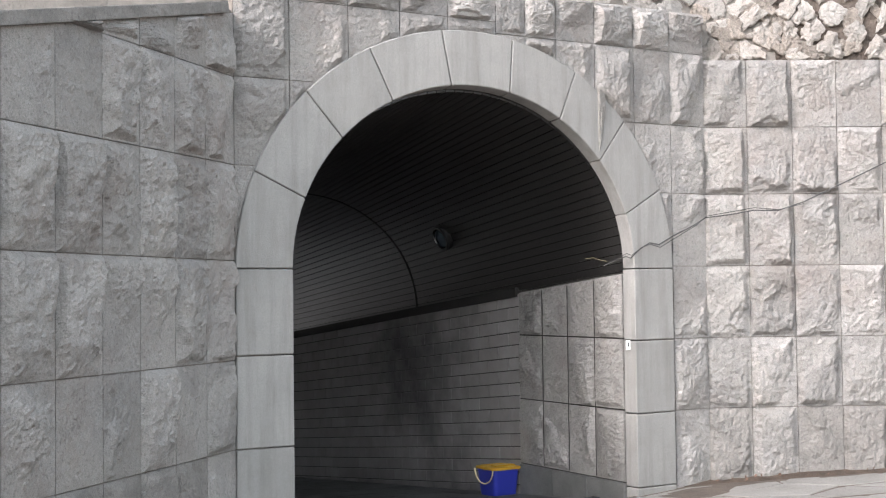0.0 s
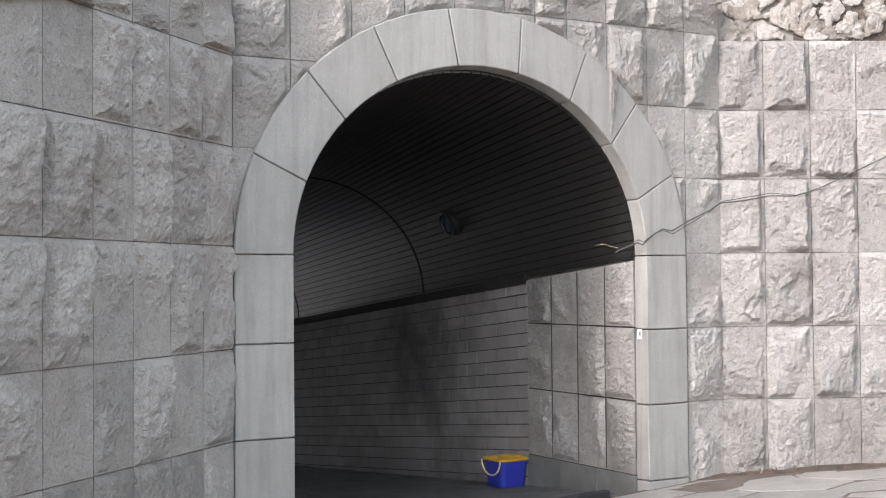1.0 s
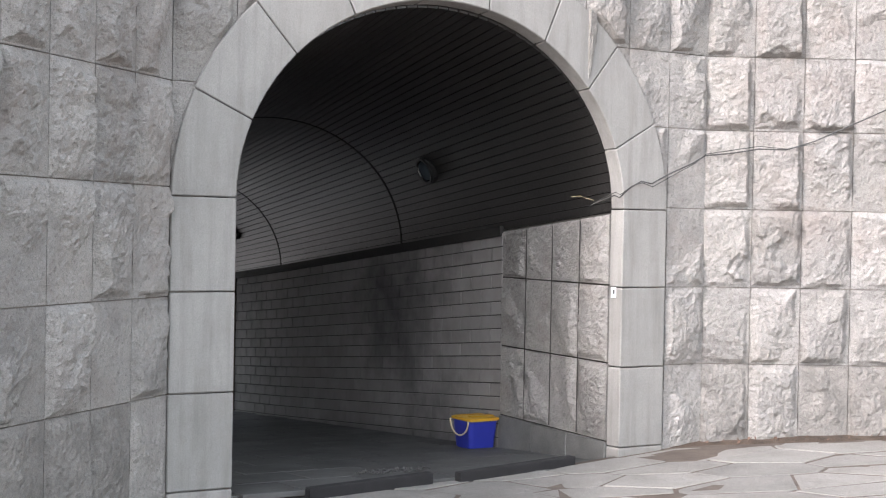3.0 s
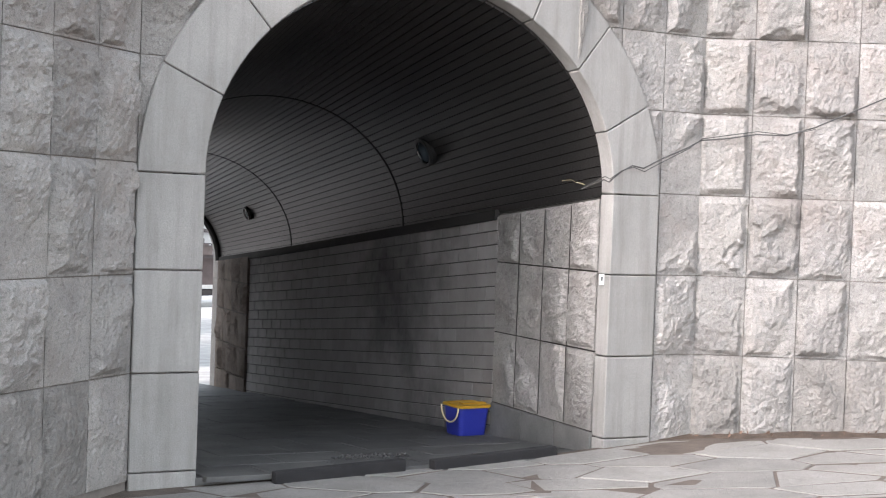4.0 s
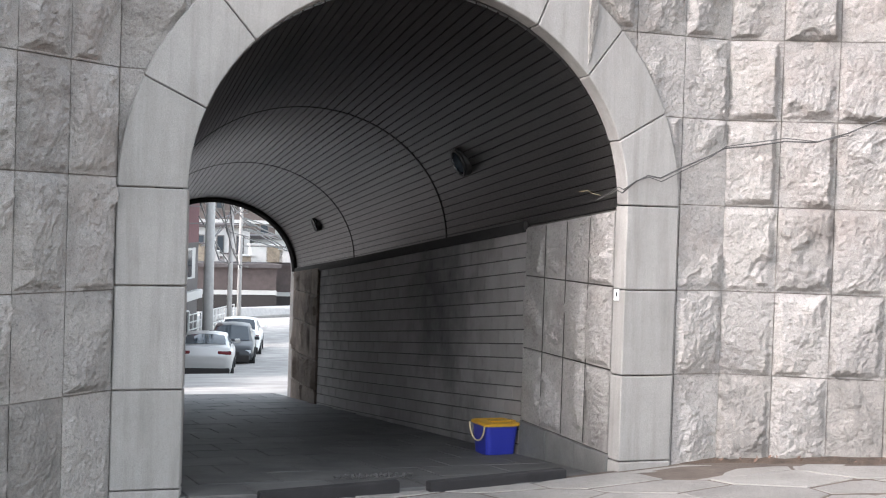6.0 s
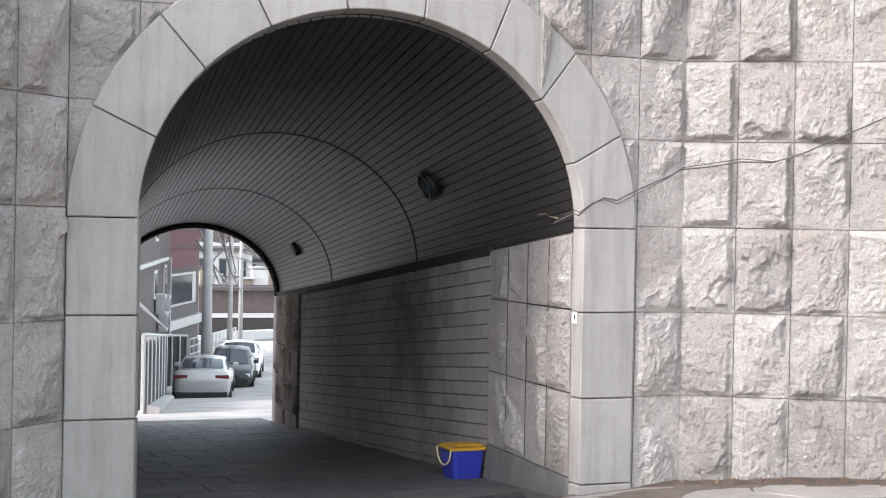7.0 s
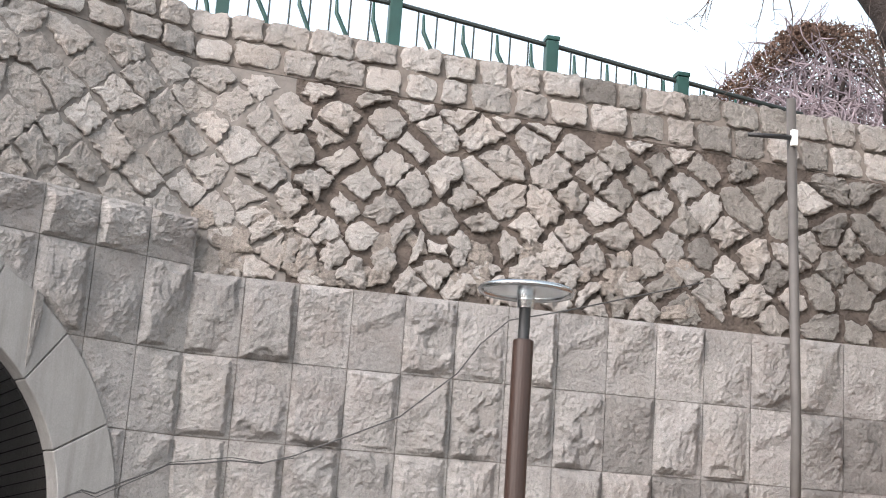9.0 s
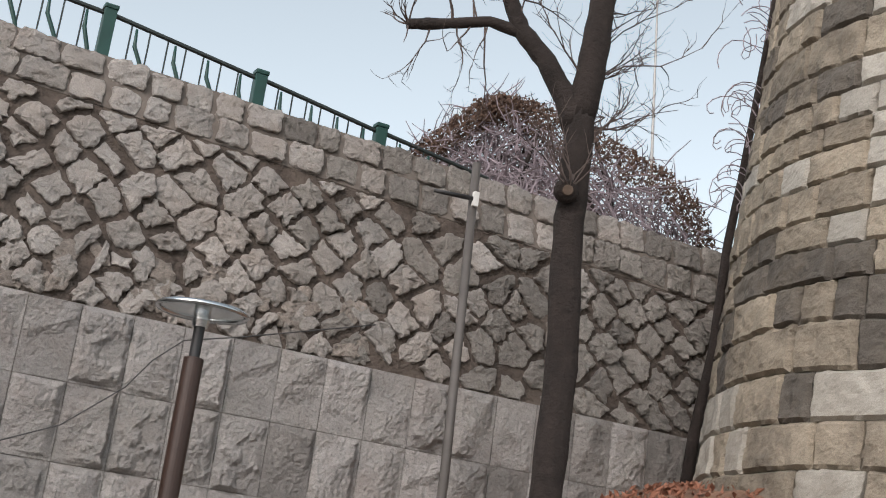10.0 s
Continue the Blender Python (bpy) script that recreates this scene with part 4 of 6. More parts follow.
cable_pts = [at(2.94, 0.2, 1.74), at(2.985, 0.0, 1.795), at(3.00, -0.035, 1.80), at(3.08, -0.05, 1.86), at(3.164, -0.05, 1.892), at(3.25, -0.05, 1.90), at(3.383, -0.055, 1.955), at(3.58, -0.07, 2.03),
             Vector((1.96, 9.60, 2.105)), Vector((2.15, 9.60, 2.115)), Vector((2.32, 9.60, 2.136)), Vector((2.51, 9.60, 2.155)), Vector((2.70, 9.60, 2.204)), Vector((3.02, 9.60, 2.341)), Vector((3.34, 9.60, 2.511)),
             Vector((3.69, 9.60, 2.805)), Vector((3.83, 9.60, 2.999)), Vector((4.01, 9.60, 3.193)), Vector((4.38, 9.60, 3.282)), Vector((4.77, 9.62, 3.395)), Vector((5.4, 9.72, 3.62))]
cable_pts = [p + Vector((0, -0.004 * (k % 2), 0.012 * math.sin(k * 2.1))) for k, p in enumerate(cable_pts)]
cable = new("cable", mesh_of("cable", *tube(cable_pts, [0.005] * len(cable_pts), 5), CABLE))
tagged(cable, "thin dark cable strung loosely along the granite wall", "cable", "wall cables")
slack = [p + Vector((0.006, -0.006, 0.022 * math.sin(k * 0.8 + 0.4))) for k, p in enumerate(cable_pts[:13])]
tagged(new("cable", mesh_of("cable", *tube(slack, [0.0032] * len(slack), 5), CABLE)), "thinner slack cable beside the first on the granite wall", "cable", "wall cables")
stub = [at(2.93, 0.42, 1.80), at(2.95, 0.34, 1.805), at(2.94, 0.27, 1.79), at(2.98, 0.22, 1.775)]
tagged(new("wire_end", mesh_of("wire_end", *tube(stub, [0.0014] * 4, 5), HANDLE)), "short loose white wire end hanging under the vault", "wire")

plate = empty("wall_plate", Matrix.Translation(at(3.026, 0.045, 1.165)) @ Matrix.Rotation(ARCH_TURN - 0.45, 4, "Z"))
tagged(plate, "small white plate with a dark mark on the jamb", "plate")
part("panel", box_bm(-0.016, 0.016, -0.012, 0.0, -0.035, 0.035, 0.002), SIGNWHITE, plate)
part("mark", box_bm(-0.005, 0.005, -0.0145, -0.0125, -0.012, 0.018), LAMPBLACK, plate)

# ---- bucket ----
bucket = empty("bucket", Matrix.Translation(at(2.885, 1.60, tun_floor(1.60) + 0.014)) @ Matrix.Rotation(radians(31), 4, "Z"))
tagged(bucket, "square blue plastic bucket with a closed yellow lid", "bucket")


def round_square(half, z, rad=0.035, n=4):
    out = []
    for cx, cy, a0 in ((1, 1, 0), (-1, 1, 90), (-1, -1, 180), (1, -1, 270)):
        for k in range(n + 1):
            a = radians(a0 + 90 * k / n)
            out.append((cx * (half - rad) + rad * math.cos(a), cy * (half - rad) + rad * math.sin(a), z))
    return out


def loft(rings, cap=True):
    n = len(rings[0])
    verts = [p for r in rings for p in r]
    faces = [(i * n + k, i * n + (k + 1) % n, (i + 1) * n + (k + 1) % n, (i + 1) * n + k) for i in range(len(rings) - 1) for k in range(n)]
    if cap:
        faces += [tuple(range(n))[::-1], tuple((len(rings) - 1) * n + k for k in range(n))]
    return verts, faces


child("body", mesh_of("body", *loft([round_square(0.108, 0.0), round_square(0.112, 0.01), round_square(0.128, 0.205), round_square(0.134, 0.206), round_square(0.135, 0.222)]), BUCKETBLUE, False), bucket)
child("lid", mesh_of("lid", *loft([round_square(0.140, 0.213), round_square(0.142, 0.228), round_square(0.136, 0.234), round_square(0.120, 0.234), round_square(0.115, 0.229)]), BUCKETYELLOW, False), bucket, None, "yellow plastic lid")
part("lid_flap", box_bm(-0.05, 0.15, -0.03, 0.03, 0.230, 0.240, 0.003), BUCKETYELLOW, bucket)
hp = [(-0.146, 0.125 * math.cos(radians(t)), 0.215 - 0.115 * math.sin(radians(t))) for t in range(0, 181, 15)]
child("handle", mesh_of("handle", *tube(hp, [0.0065] * len(hp), 8), HANDLE, True), bucket, None, "cream carrying handle hanging down")

# gravel spilled on the tunnel floor
rnd = random.Random(5)
chunks = []
for k in range(150):
    a, r = rnd.uniform(0, 6.283), math.sqrt(rnd.random())
    u, v = 1.63 + 0.27 * r * math.cos(a), 0.44 + 0.13 * r * math.sin(a)
    s = rnd.uniform(0.005, 0.014)
    c = at(u, v, tun_floor(v) + 0.018 + s * 0.3)
    pts = [c + Vector((rnd.uniform(0.6, 1) * s * dx, rnd.uniform(0.6, 1) * s * dy, rnd.uniform(0.5, 0.9) * s * dz)) for dx, dy, dz in ((1, 0, 0), (0, 1, 0), (-1, 0, 0), (0, -1, 0), (0, 0, 1), (0, 0, -1))]
    chunks.append((pts, [(0, 1, 4), (1, 2, 4), (2, 3, 4), (3, 0, 4), (1, 0, 5), (2, 1, 5), (3, 2, 5), (0, 3, 5)]))
tagged(new("gravel", mesh_of("gravel", *merge(chunks), TUNNELPAVE)), "loose dark gravel scattered on the tunnel floor", "gravel", kind="stuff")

# ---- garden lamp ----
GL = Vector((3.40, 7.13, 0))
gz = paving_z(GL.x, GL.y)
garden_lamp = empty("garden_lamp", Matrix.Translation((GL.x, GL.y, gz)))
tagged(garden_lamp, "brown steel garden lamp post with a flat glass disc top", "lamp post")
H = 2.905 - gz
child("base_plate", mesh_of("base_plate", *disc_profile([(0.12, 0.0), (0.12, 0.02), (0.075, 0.03)]), BROWNSTEEL), garden_lamp)
child("post", mesh_of("post", *disc_profile([(0.047, 0.02), (0.047, H - 0.235), (0.043, H - 0.23)]), BROWNSTEEL, False), garden_lamp)
child("neck", mesh_of("neck", *disc_profile([(0.026, H - 0.23), (0.026, H - 0.075)]), LAMPBLACK), garden_lamp)
child("hub", mesh_of("hub", *disc_profile([(0.036, H - 0.085), (0.042, H - 0.05), (0.042, H + 0.012), (0.03, H + 0.02)]), CHROME), garden_lamp)
child("ring", mesh_of("ring", *disc_profile([(0.205, H - 0.012), (0.215, H - 0.02), (0.222, H - 0.005), (0.21, H + 0.008), (0.19, H + 0.004), (0.205, H - 0.012)], 40, False), CHROME, True), garden_lamp, None, "polished steel rim")
CLEAR = bpy.data.materials.new("clear_disc")
CLEAR.use_nodes = True
cb = CLEAR.node_tree.nodes["Principled BSDF"]
cb.inputs["Base Color"].default_value = (0.86, 0.9, 0.9, 1)
cb.inputs["Roughness"].default_value = 0.12
cb.inputs["Transmission Weight"].default_value = 0.75
child("disc", mesh_of("disc", *disc_profile([(0.04, H - 0.004), (0.195, H - 0.006), (0.195, H + 0.0), (0.04, H + 0.006)], 40), CLEAR), garden_lamp, None, "clear glass disc")

# ---- grey pole with a side arm ----
PX, PY = 5.88, 9.28
pz0 = paving_z(PX, PY)
grey_pole = empty("grey_pole", Matrix.Translation((PX, PY, pz0)))
tagged(grey_pole, "slim weathered grey steel pole with a short arm", "pole")
child("shaft", mesh_of("shaft", *tube([(0, 0, -0.05), (0.0, 0, 1.4), (-0.07, 0, 4.85 - pz0)], [0.036, 0.034, 0.032], 12), GREYSTEEL, True), grey_pole)
child("arm", mesh_of("arm", *tube([(-0.06, -0.03, 4.57 - pz0), (-0.40, -0.05, 4.54 - pz0)], [0.018, 0.014], 8), LAMPBLACK, True), grey_pole)
part("bracket", box_bm(-0.085, -0.045, -0.06, -0.025, 4.51 - pz0, 4.62 - pz0, 0.004), SIGNWHITE, grey_pole, "small white bracket")
child("foot", mesh_of("foot", *disc_profile([(0.075, -0.05), (0.07, 0.22), (0.045, 0.25)], 12), GREYSTEEL), grey_pole)

# ---- railing on the parapet ----
def railing_bay(x0, x1, z0, z1, y):
    """One bay between two posts: rails, thin balusters and bent bars."""
    bay = empty("railing_bay", Matrix.Translation((x0, y, z0)))
    tagged(bay, "dark green steel railing bay with thin bars and bent ornaments", "railing", "railing bays")
    L, dz = x1 - x0, z1 - z0

    def zz(x, h):
        return dz * x / L + h
    child("top_rail", mesh_of("top_rail", *tube([(0, 0, zz(0, 0.80)), (L, 0, zz(L, 0.80))], [0.02, 0.02], 8), DARKRAIL), bay)
    child("bottom_rail", mesh_of("bottom_rail", *tube([(0, 0, zz(0, 0.10)), (L, 0, zz(L, 0.10))], [0.014, 0.014], 6), DARKRAIL), bay)
    n = 8
    for k in range(1, n):
        x = L * k / n
        child("baluster", mesh_of("baluster", *tube([(x, 0, zz(x, 0.1)), (x, 0, zz(x, 0.79))], [0.008, 0.008], 5), DARKRAIL), bay)
    for x, lean in ((0.22, 0.16), (0.48, 0.14), (0.72, 0.16), (0.93, 0.10)):
        xa = L * x
        pts = [(xa - lean * 0.5, -0.018, zz(xa, 0.77)), (xa - lean * 0.45, -0.018, zz(xa, 0.62)), (xa + lean * 0.1, -0.018, zz(xa, 0.45)), (xa + lean * 0.6, -0.018, zz(xa, 0.18))]
        child("bent_bar", mesh_of("bent_bar", *tube(pts, [0.010, 0.018, 0.018, 0.010], 6), GREENSTEEL, True), bay)


RAIL_Y = 11.3
post_x = [-1.9, -0.6, 0.7, 2.02, 3.38, 4.70, 5.85, 7.0]
post_z = [5.36, 5.32, 5.28, 5.22, 5.14, 4.99, 4.85, 4.72]
for x0, x1, z0, z1 in zip(post_x[:7], post_x[1:], post_z, post_z[1:]):
    railing_bay(x0 + 0.04, x1 - 0.04, z0, z1, RAIL_Y)
for x, z in zip(post_x[:7], post_z):
    p = empty("railing_post", Matrix.Translation((x, RAIL_Y, z - 0.5)))
    tagged(p, "dark green square steel railing post", "post", "railing posts")
    part("shaft", box_bm(-0.05, 0.05, -0.05, 0.05, 0.0, 1.33, 0.006), GREENSTEEL, p)
    part("cap", box_bm(-0.058, 0.058, -0.058, 0.058, 1.333, 1.37, 0.012), GREENSTEEL, p)

# ---- tree ----
def twig_chunks(start, direction, length, radius, depth, rnd, out):
    """A bare twig that bends and forks."""
    p, d = Vector(start), Vector(direction).normalized()
    pts, n = [p.copy()], 6
    for k in range(n):
        d = (d + Vector((rnd.gauss(0, 0.16), rnd.gauss(0, 0.16), rnd.gauss(0.03, 0.14)))).normalized()
        p = p + d * length / n
        pts.append(p.copy())
        if depth > 0 and k >= 1 and rnd.random() < 0.62:
            side = (d + Vector((rnd.gauss(0, 0.6), rnd.gauss(0, 0.6), rnd.gauss(0.15, 0.5)))).normalized()
            twig_chunks(p, side, length * rnd.uniform(0.35, 0.6), radius * 0.55, depth - 1, rnd, out)
    out.append(tube(pts, [radius * (1 - 0.75 * k / n) for k in range(n + 1)], 4, False))


rnd = random.Random(11)
TREE = Vector((5.83, 7.97, 0))
tz = paving_z(TREE.x, TREE.y)
tree = empty("tree", Matrix.Translation((-0.035, -0.06, 0.0)))
tagged(tree, "bare dark-barked street tree with pruned limbs in winter", "tree")


def limb(points, radii, name, label=""):
    pts, rr = [], []
    for (a, ra), (b, rb) in zip(zip(points, radii), zip(points[1:], radii[1:])):
        for k in range(4):
            t = k / 4
            q = Vector(a).lerp(Vector(b), t)
            w = 0.07 * (ra + (rb - ra) * t)
            pts.append(q + Vector((rnd.uniform(-w, w), rnd.uniform(-w, w), 0)))
            rr.append((ra + (rb - ra) * t) * rnd.uniform(0.95, 1.06))
    pts.append(Vector(points[-1]))
    rr.append(radii[-1])
    child(name, mesh_of(name, *tube(pts, rr, 14), BARK, True), tree, None, label)


limb([(5.87, 7.91, tz - 0.25), (5.865, 7.91, tz + 0.15), (5.86, 7.91, 2.5), (5.87, 7.92, 3.2), (5.825, 7.935, 4.0), (5.825, 7.935, 4.5), (5.82, 7.93, 4.85)], [0.16, 0.118, 0.102, 0.099, 0.099, 0.094, 0.092], "trunk")
limb([(5.82, 7.93, 4.78), (5.85, 7.915, 5.2), (5.87, 7.90, 5.6), (5.97, 7.86, 6.4), (6.05, 7.9, 7.2)], [0.095, 0.09, 0.086, 0.07, 0.05], "limb")
limb([(5.80, 7.945, 4.74), (5.70, 8.01, 4.98), (5.60, 8.07, 5.16), (5.44, 8.16, 5.36), (5.36, 8.2, 5.55), (5.2, 8.3, 6.1)], [0.088, 0.074, 0.067, 0.06, 0.05, 0.03], "limb")
limb([(5.46, 8.15, 5.335), (5.26, 8.26, 5.395), (5.03, 8.38, 5.345), (4.90, 8.44, 5.32), (4.78, 8.495, 5.30)], [0.042, 0.036, 0.034, 0.04, 0.032], "limb", "lopped side limb ending in a broken stump")
knot = mesh_of("stump", *tube([(5.75, 7.90, 4.28), (5.71, 7.83, 4.26), (5.70, 7.79, 4.25)], [0.075, 0.078, 0.058], 10), BARK, True)
child("stump", knot, tree, None, "sawn-off branch stump")
child("cut_face", mesh_of("cut_face", *tube([(5.698, 7.787, 4.25), (5.694, 7.778, 4.248)], [0.036, 0.03], 9), CUTWOOD), tree, None, "pale cut wood")
chunks = []
for k in range(7):
    a = rnd.uniform(0, 6.283)
    twig_chunks((4.79, 8.49, 5.30), (math.cos(a) * 0.7 - 0.5, math.sin(a) * 0.6 + 0.2, rnd.uniform(-0.5, 0.7)), rnd.uniform(0.15, 0.4), 0.007, 1, rnd, chunks)
for k in range(12):
    t = rnd.random()
    p = Vector((5.44, 8.16, 5.36)).lerp(Vector((4.9, 8.44, 5.32)), t)
    twig_chunks(p, (rnd.uniform(-0.6, 0.3), rnd.uniform(-0.3, 0.4), rnd.choice([-0.8, 0.9]) + rnd.gauss(0, 0.3)), rnd.uniform(0.3, 0.8), 0.007, 2, rnd, chunks)
for k in range(20):
    z = rnd.uniform(4.6, 6.2)
    twig_chunks((5.83 + 0.05 * (z - 4.8), 7.93, z), (rnd.choice([-1, 1, 1]) * rnd.uniform(0.5, 1), rnd.uniform(-0.5, 0.6), rnd.uniform(0.1, 1.0)), rnd.uniform(0.5, 1.1), 0.008, 2, rnd, chunks)
for k in range(12):
    twig_chunks((5.72, 7.80, 4.27), (rnd.uniform(-1.0, 0.8), rnd.uniform(-0.4, 0.3), rnd.uniform(0.3, 1.1)), rnd.uniform(0.3, 0.7), 0.006, 1, rnd, chunks)
for k in range(10):
    twig_chunks((5.36, 8.2, 5.5 + 0.05 * k), (rnd.uniform(-1.0, 0.8), rnd.uniform(-0.4, 0.4), rnd.uniform(0.2, 1.1)), rnd.uniform(0.4, 0.9), 0.007, 2, rnd, chunks)
child("crown", mesh_of("crown", *merge(chunks), TWIG), tree, None, "fine bare twigs")["kind"] = "stuff"

# ---- overgrown arbour behind the parapet ----
rnd = random.Random(31)
arbour = empty("bush", Matrix.Translation((8.30, 12.4, 4.75)))
tagged(arbour, "domed tangle of bare violet twigs under brown dead leaves", "bush")
AXIS = Vector((0.82, -0.57, 0))
DEEP = Vector((0.57, 0.82, 0))


def dome(a, h, f):
    """a: round the mound; h: 0 at the rim to 1 at its crest; f: share of the full size. The crest stands off the middle and falls away to one side."""
    r = math.cos(h * math.pi / 2) ** 0.8
    along = f * (0.05 + 1.62 * r * math.cos(a) - 0.7 * (1 - r))
    across = 1.1 * f * r * math.sin(a)
    crest = float(np.interp(along, [-1.7, -1.45, -1.14, -0.88, -0.65, -0.28, 0.4, 1.14, 1.45, 1.7], [1.1, 1.6, 1.88, 2.15, 2.26, 2.2, 1.95, 1.55, 1.25, 0.8]))
    fall = 1 - min(1.0, abs(across) / 1.12) ** 2.2
    return AXIS * along + DEEP * across + Vector((0, 0, 0.35 + (crest * (0.5 + 0.5 * f) - 0.35) * (0.25 + 0.75 * fall)))


for k in range(9):
    a = 6.283 * k / 9
    foot_p = AXIS * (0.9 * math.cos(a)) + DEEP * (0.6 * math.sin(a))
    pts = [foot_p, foot_p * 0.9 + Vector((rnd.uniform(-.1, .1), rnd.uniform(-.1, .1), 0.7)), foot_p * 0.7 + Vector((rnd.uniform(-.2, .2), rnd.uniform(-.2, .2), 1.35)), foot_p * 0.4 + Vector((0, 0, 1.9))]
    child("stem", mesh_of("stem", *tube(pts, [0.035, 0.03, 0.024, 0.014], 7), BARK, True), arbour)
chunks = []
for k in range(1500):
    a, h0 = rnd.uniform(0, 6.283), rnd.random() ** 0.8
    p = dome(a, h0, rnd.uniform(0.7, 1.0))
    p.z -= rnd.uniform(0.05, 0.9) * (p.z - 0.2) * 0.8
    pts = [p]
    d = Vector((rnd.gauss(0, 0.6), rnd.gauss(0, 0.6), rnd.gauss(-0.3, 0.7)))
    for q in range(5):
        d += Vector((rnd.gauss(0, 0.3), rnd.gauss(0, 0.3), rnd.gauss(-0.12, 0.25)))
        pts.append(pts[-1] + d.normalized() * rnd.uniform(0.06, 0.14))
    chunks.append(tube(pts, [0.008, 0.008, 0.007, 0.006, 0.005, 0.003], 4, False))
for k in range(150):
    a = rnd.uniform(0, 6.283)
    p = dome(a, rnd.random(), 1.0)
    up = Vector((rnd.gauss(0, 0.5), rnd.gauss(0, 0.5), rnd.uniform(0.2, 0.9)))
    chunks.append(tube([p, p + up * 0.13, p + up * 0.26 + Vector((rnd.gauss(0, .04), rnd.gauss(0, .04), 0))], [0.006, 0.005, 0.003], 4, False))
child("thicket", mesh_of("thicket", *merge(chunks), VINE), arbour, None, "tangled violet-grey twigs")["kind"] = "stuff"


def leaf_quads(places, size, rnd):
    verts, faces = [], []
    for p in places:
        n = Vector((rnd.gauss(0, 1), rnd.gauss(0, 1), rnd.gauss(0, 1))).normalized()
        a = n.orthogonal().normalized() * size * rnd.uniform(0.6, 1.3)
        b = n.cross(a) * rnd.uniform(0.5, 0.9)
        k = len(verts)
        verts += [p - a, p + b * 0.6 + n * size * 0.2, p + a, p - b * 0.6 + n * size * 0.2]
        faces.append((k, k + 1, k + 2, k + 3))
    return verts, faces


places = []
for k in range(26000):
    a, h = rnd.uniform(0, 6.283), rnd.random() ** 0.75
    p = dome(a, h, rnd.uniform(0.96, 1.02))
    clump = noise.noise(Vector((p.x * 2.3, p.y * 2.3, p.z * 2.3)))
    deep = rnd.random() ** 1.8 * (0.30 + 0.30 * clump)
    front = -p.dot(DEEP)
    lower = p.dot(AXIS) > 0.3
    if clump < -0.3 and rnd.random() < 0.7 or front > (0.7 if lower else 0.35) and rnd.random() < (front - 0.35) / 0.3 + 0.2:
        continue
    places.append(p + Vector((rnd.gauss(0, 0.02), rnd.gauss(0, 0.02), -deep)))
child("leaf_mat", mesh_of("leaf_mat", *leaf_quads(places, 0.024, rnd), DEADLEAF), arbour, None, "brown dead leaf mat")["kind"] = "stuff"

# ---- old round tower at the wall's end ----
TC, TR = Vector((10.04, 7.85)), 2.45
tower_a0 = radians(140)


def tower_at(s, z, out=0.0):
    """s metres round the tower from where it meets the wall, growing towards the open side."""
    r = TR - 0.088 * (z - 3) + out
    a = tower_a0 + s / TR
    return Vector((TC.x + r * math.cos(a), TC.y + r * math.sin(a), z))


verts, faces = [], []
for i in range(49):
    s = TR * math.pi * 2 * i / 48
    for z in (-0.3, 4, 10.5):
        verts.append(tower_at(s, z, -0.03))
for i in range(48):
    for k in range(2):
        faces.append((i * 3 + k, (i + 1) * 3 + k, (i + 1) * 3 + k + 1, i * 3 + k + 1))
faces.append(tuple(i * 3 + 2 for i in range(48)))
tower = empty("tower")
tagged(tower, "old round tower of weathered tan and grey ashlar blocks", "tower")
child("core", mesh_of("core", verts, faces, MORTAR), tower)


def tower_stone(s0, s1, z0, z1, rnd):
    """An ashlar with wavering joints, worn shoulders and a pitted face."""
    nx, nz = max(7, round((s1 - s0) / 0.03)), 12
    seat = Vector((rnd.uniform(0, 60), rnd.uniform(0, 60), 0))
    proud, worn = rnd.uniform(0.03, 0.052), rnd.uniform(0.008, 0.02)
    lean = rnd.uniform(-0.025, 0.025)
    verts, faces = [], []
    for j in range(nz + 1):
        for i in range(nx + 1):
            fs, fz = i / nx, j / nz
            s = s0 + (s1 - s0) * fs + 0.014 * noise.noise(Vector((s0 * 3 if fs < 0.5 else s1 * 3, z0 + fz, 5)))
            zz = z0 + (z1 - z0) * fz + 0.035 * noise.noise(Vector((s * 0.9, (z0 if fz < 0.5 else z1) * 7, 9)))
            edge = min(fs, 1 - fs) * (s1 - s0), min(fz, 1 - fz) * (z1 - z0)
            q = Vector((s * 9, zz * 9, 0)) + seat
            e = max(0.0, min(1.0, (min(edge) + 0.012 * noise.noise(q * 1.5)) / worn))
            d = proud * e ** 0.6 + e * (0.02 * noise.fractal(q * 0.7, 0.9, 2.1, 4) + lean * (zz - z0)) - 0.004 * (1 - e)
            verts.append(tower_at(s, zz, d))
    for j in range(nz):
        for i in range(nx):
            a = j * (nx + 1) + i
            faces.append((a, a + nx + 1, a + nx + 2, a + 1))
    rim = [i for i in range(nx + 1)] + [j * (nx + 1) + nx for j in range(1, nz + 1)] + [nz * (nx + 1) + i for i in range(nx - 1, -1, -1)] + [j * (nx + 1) for j in range(nz - 1, 0, -1)]
    n = len(verts)
    for k in rim:
        p = Vector(verts[k])
        to = Vector((TC.x - p.x, TC.y - p.y, 0)).normalized()
        verts.append(p + to * 0.05)
    faces += [(rim[k], rim[(k + 1) % len(rim)], n + (k + 1) % len(rim), n + k) for k in range(len(rim))]
    return verts, faces


rnd = random.Random(77)
zs = [0.33 * k for k in range(8)] + [2.60, 2.87, 3.19, 3.52, 3.85, 4.15, 4.39, 4.63, 4.90, 5.14, 5.33, 5.57, 5.80]
while zs[-1] < 8.4:
    zs.append(zs[-1] + rnd.uniform(0.22, 0.33))
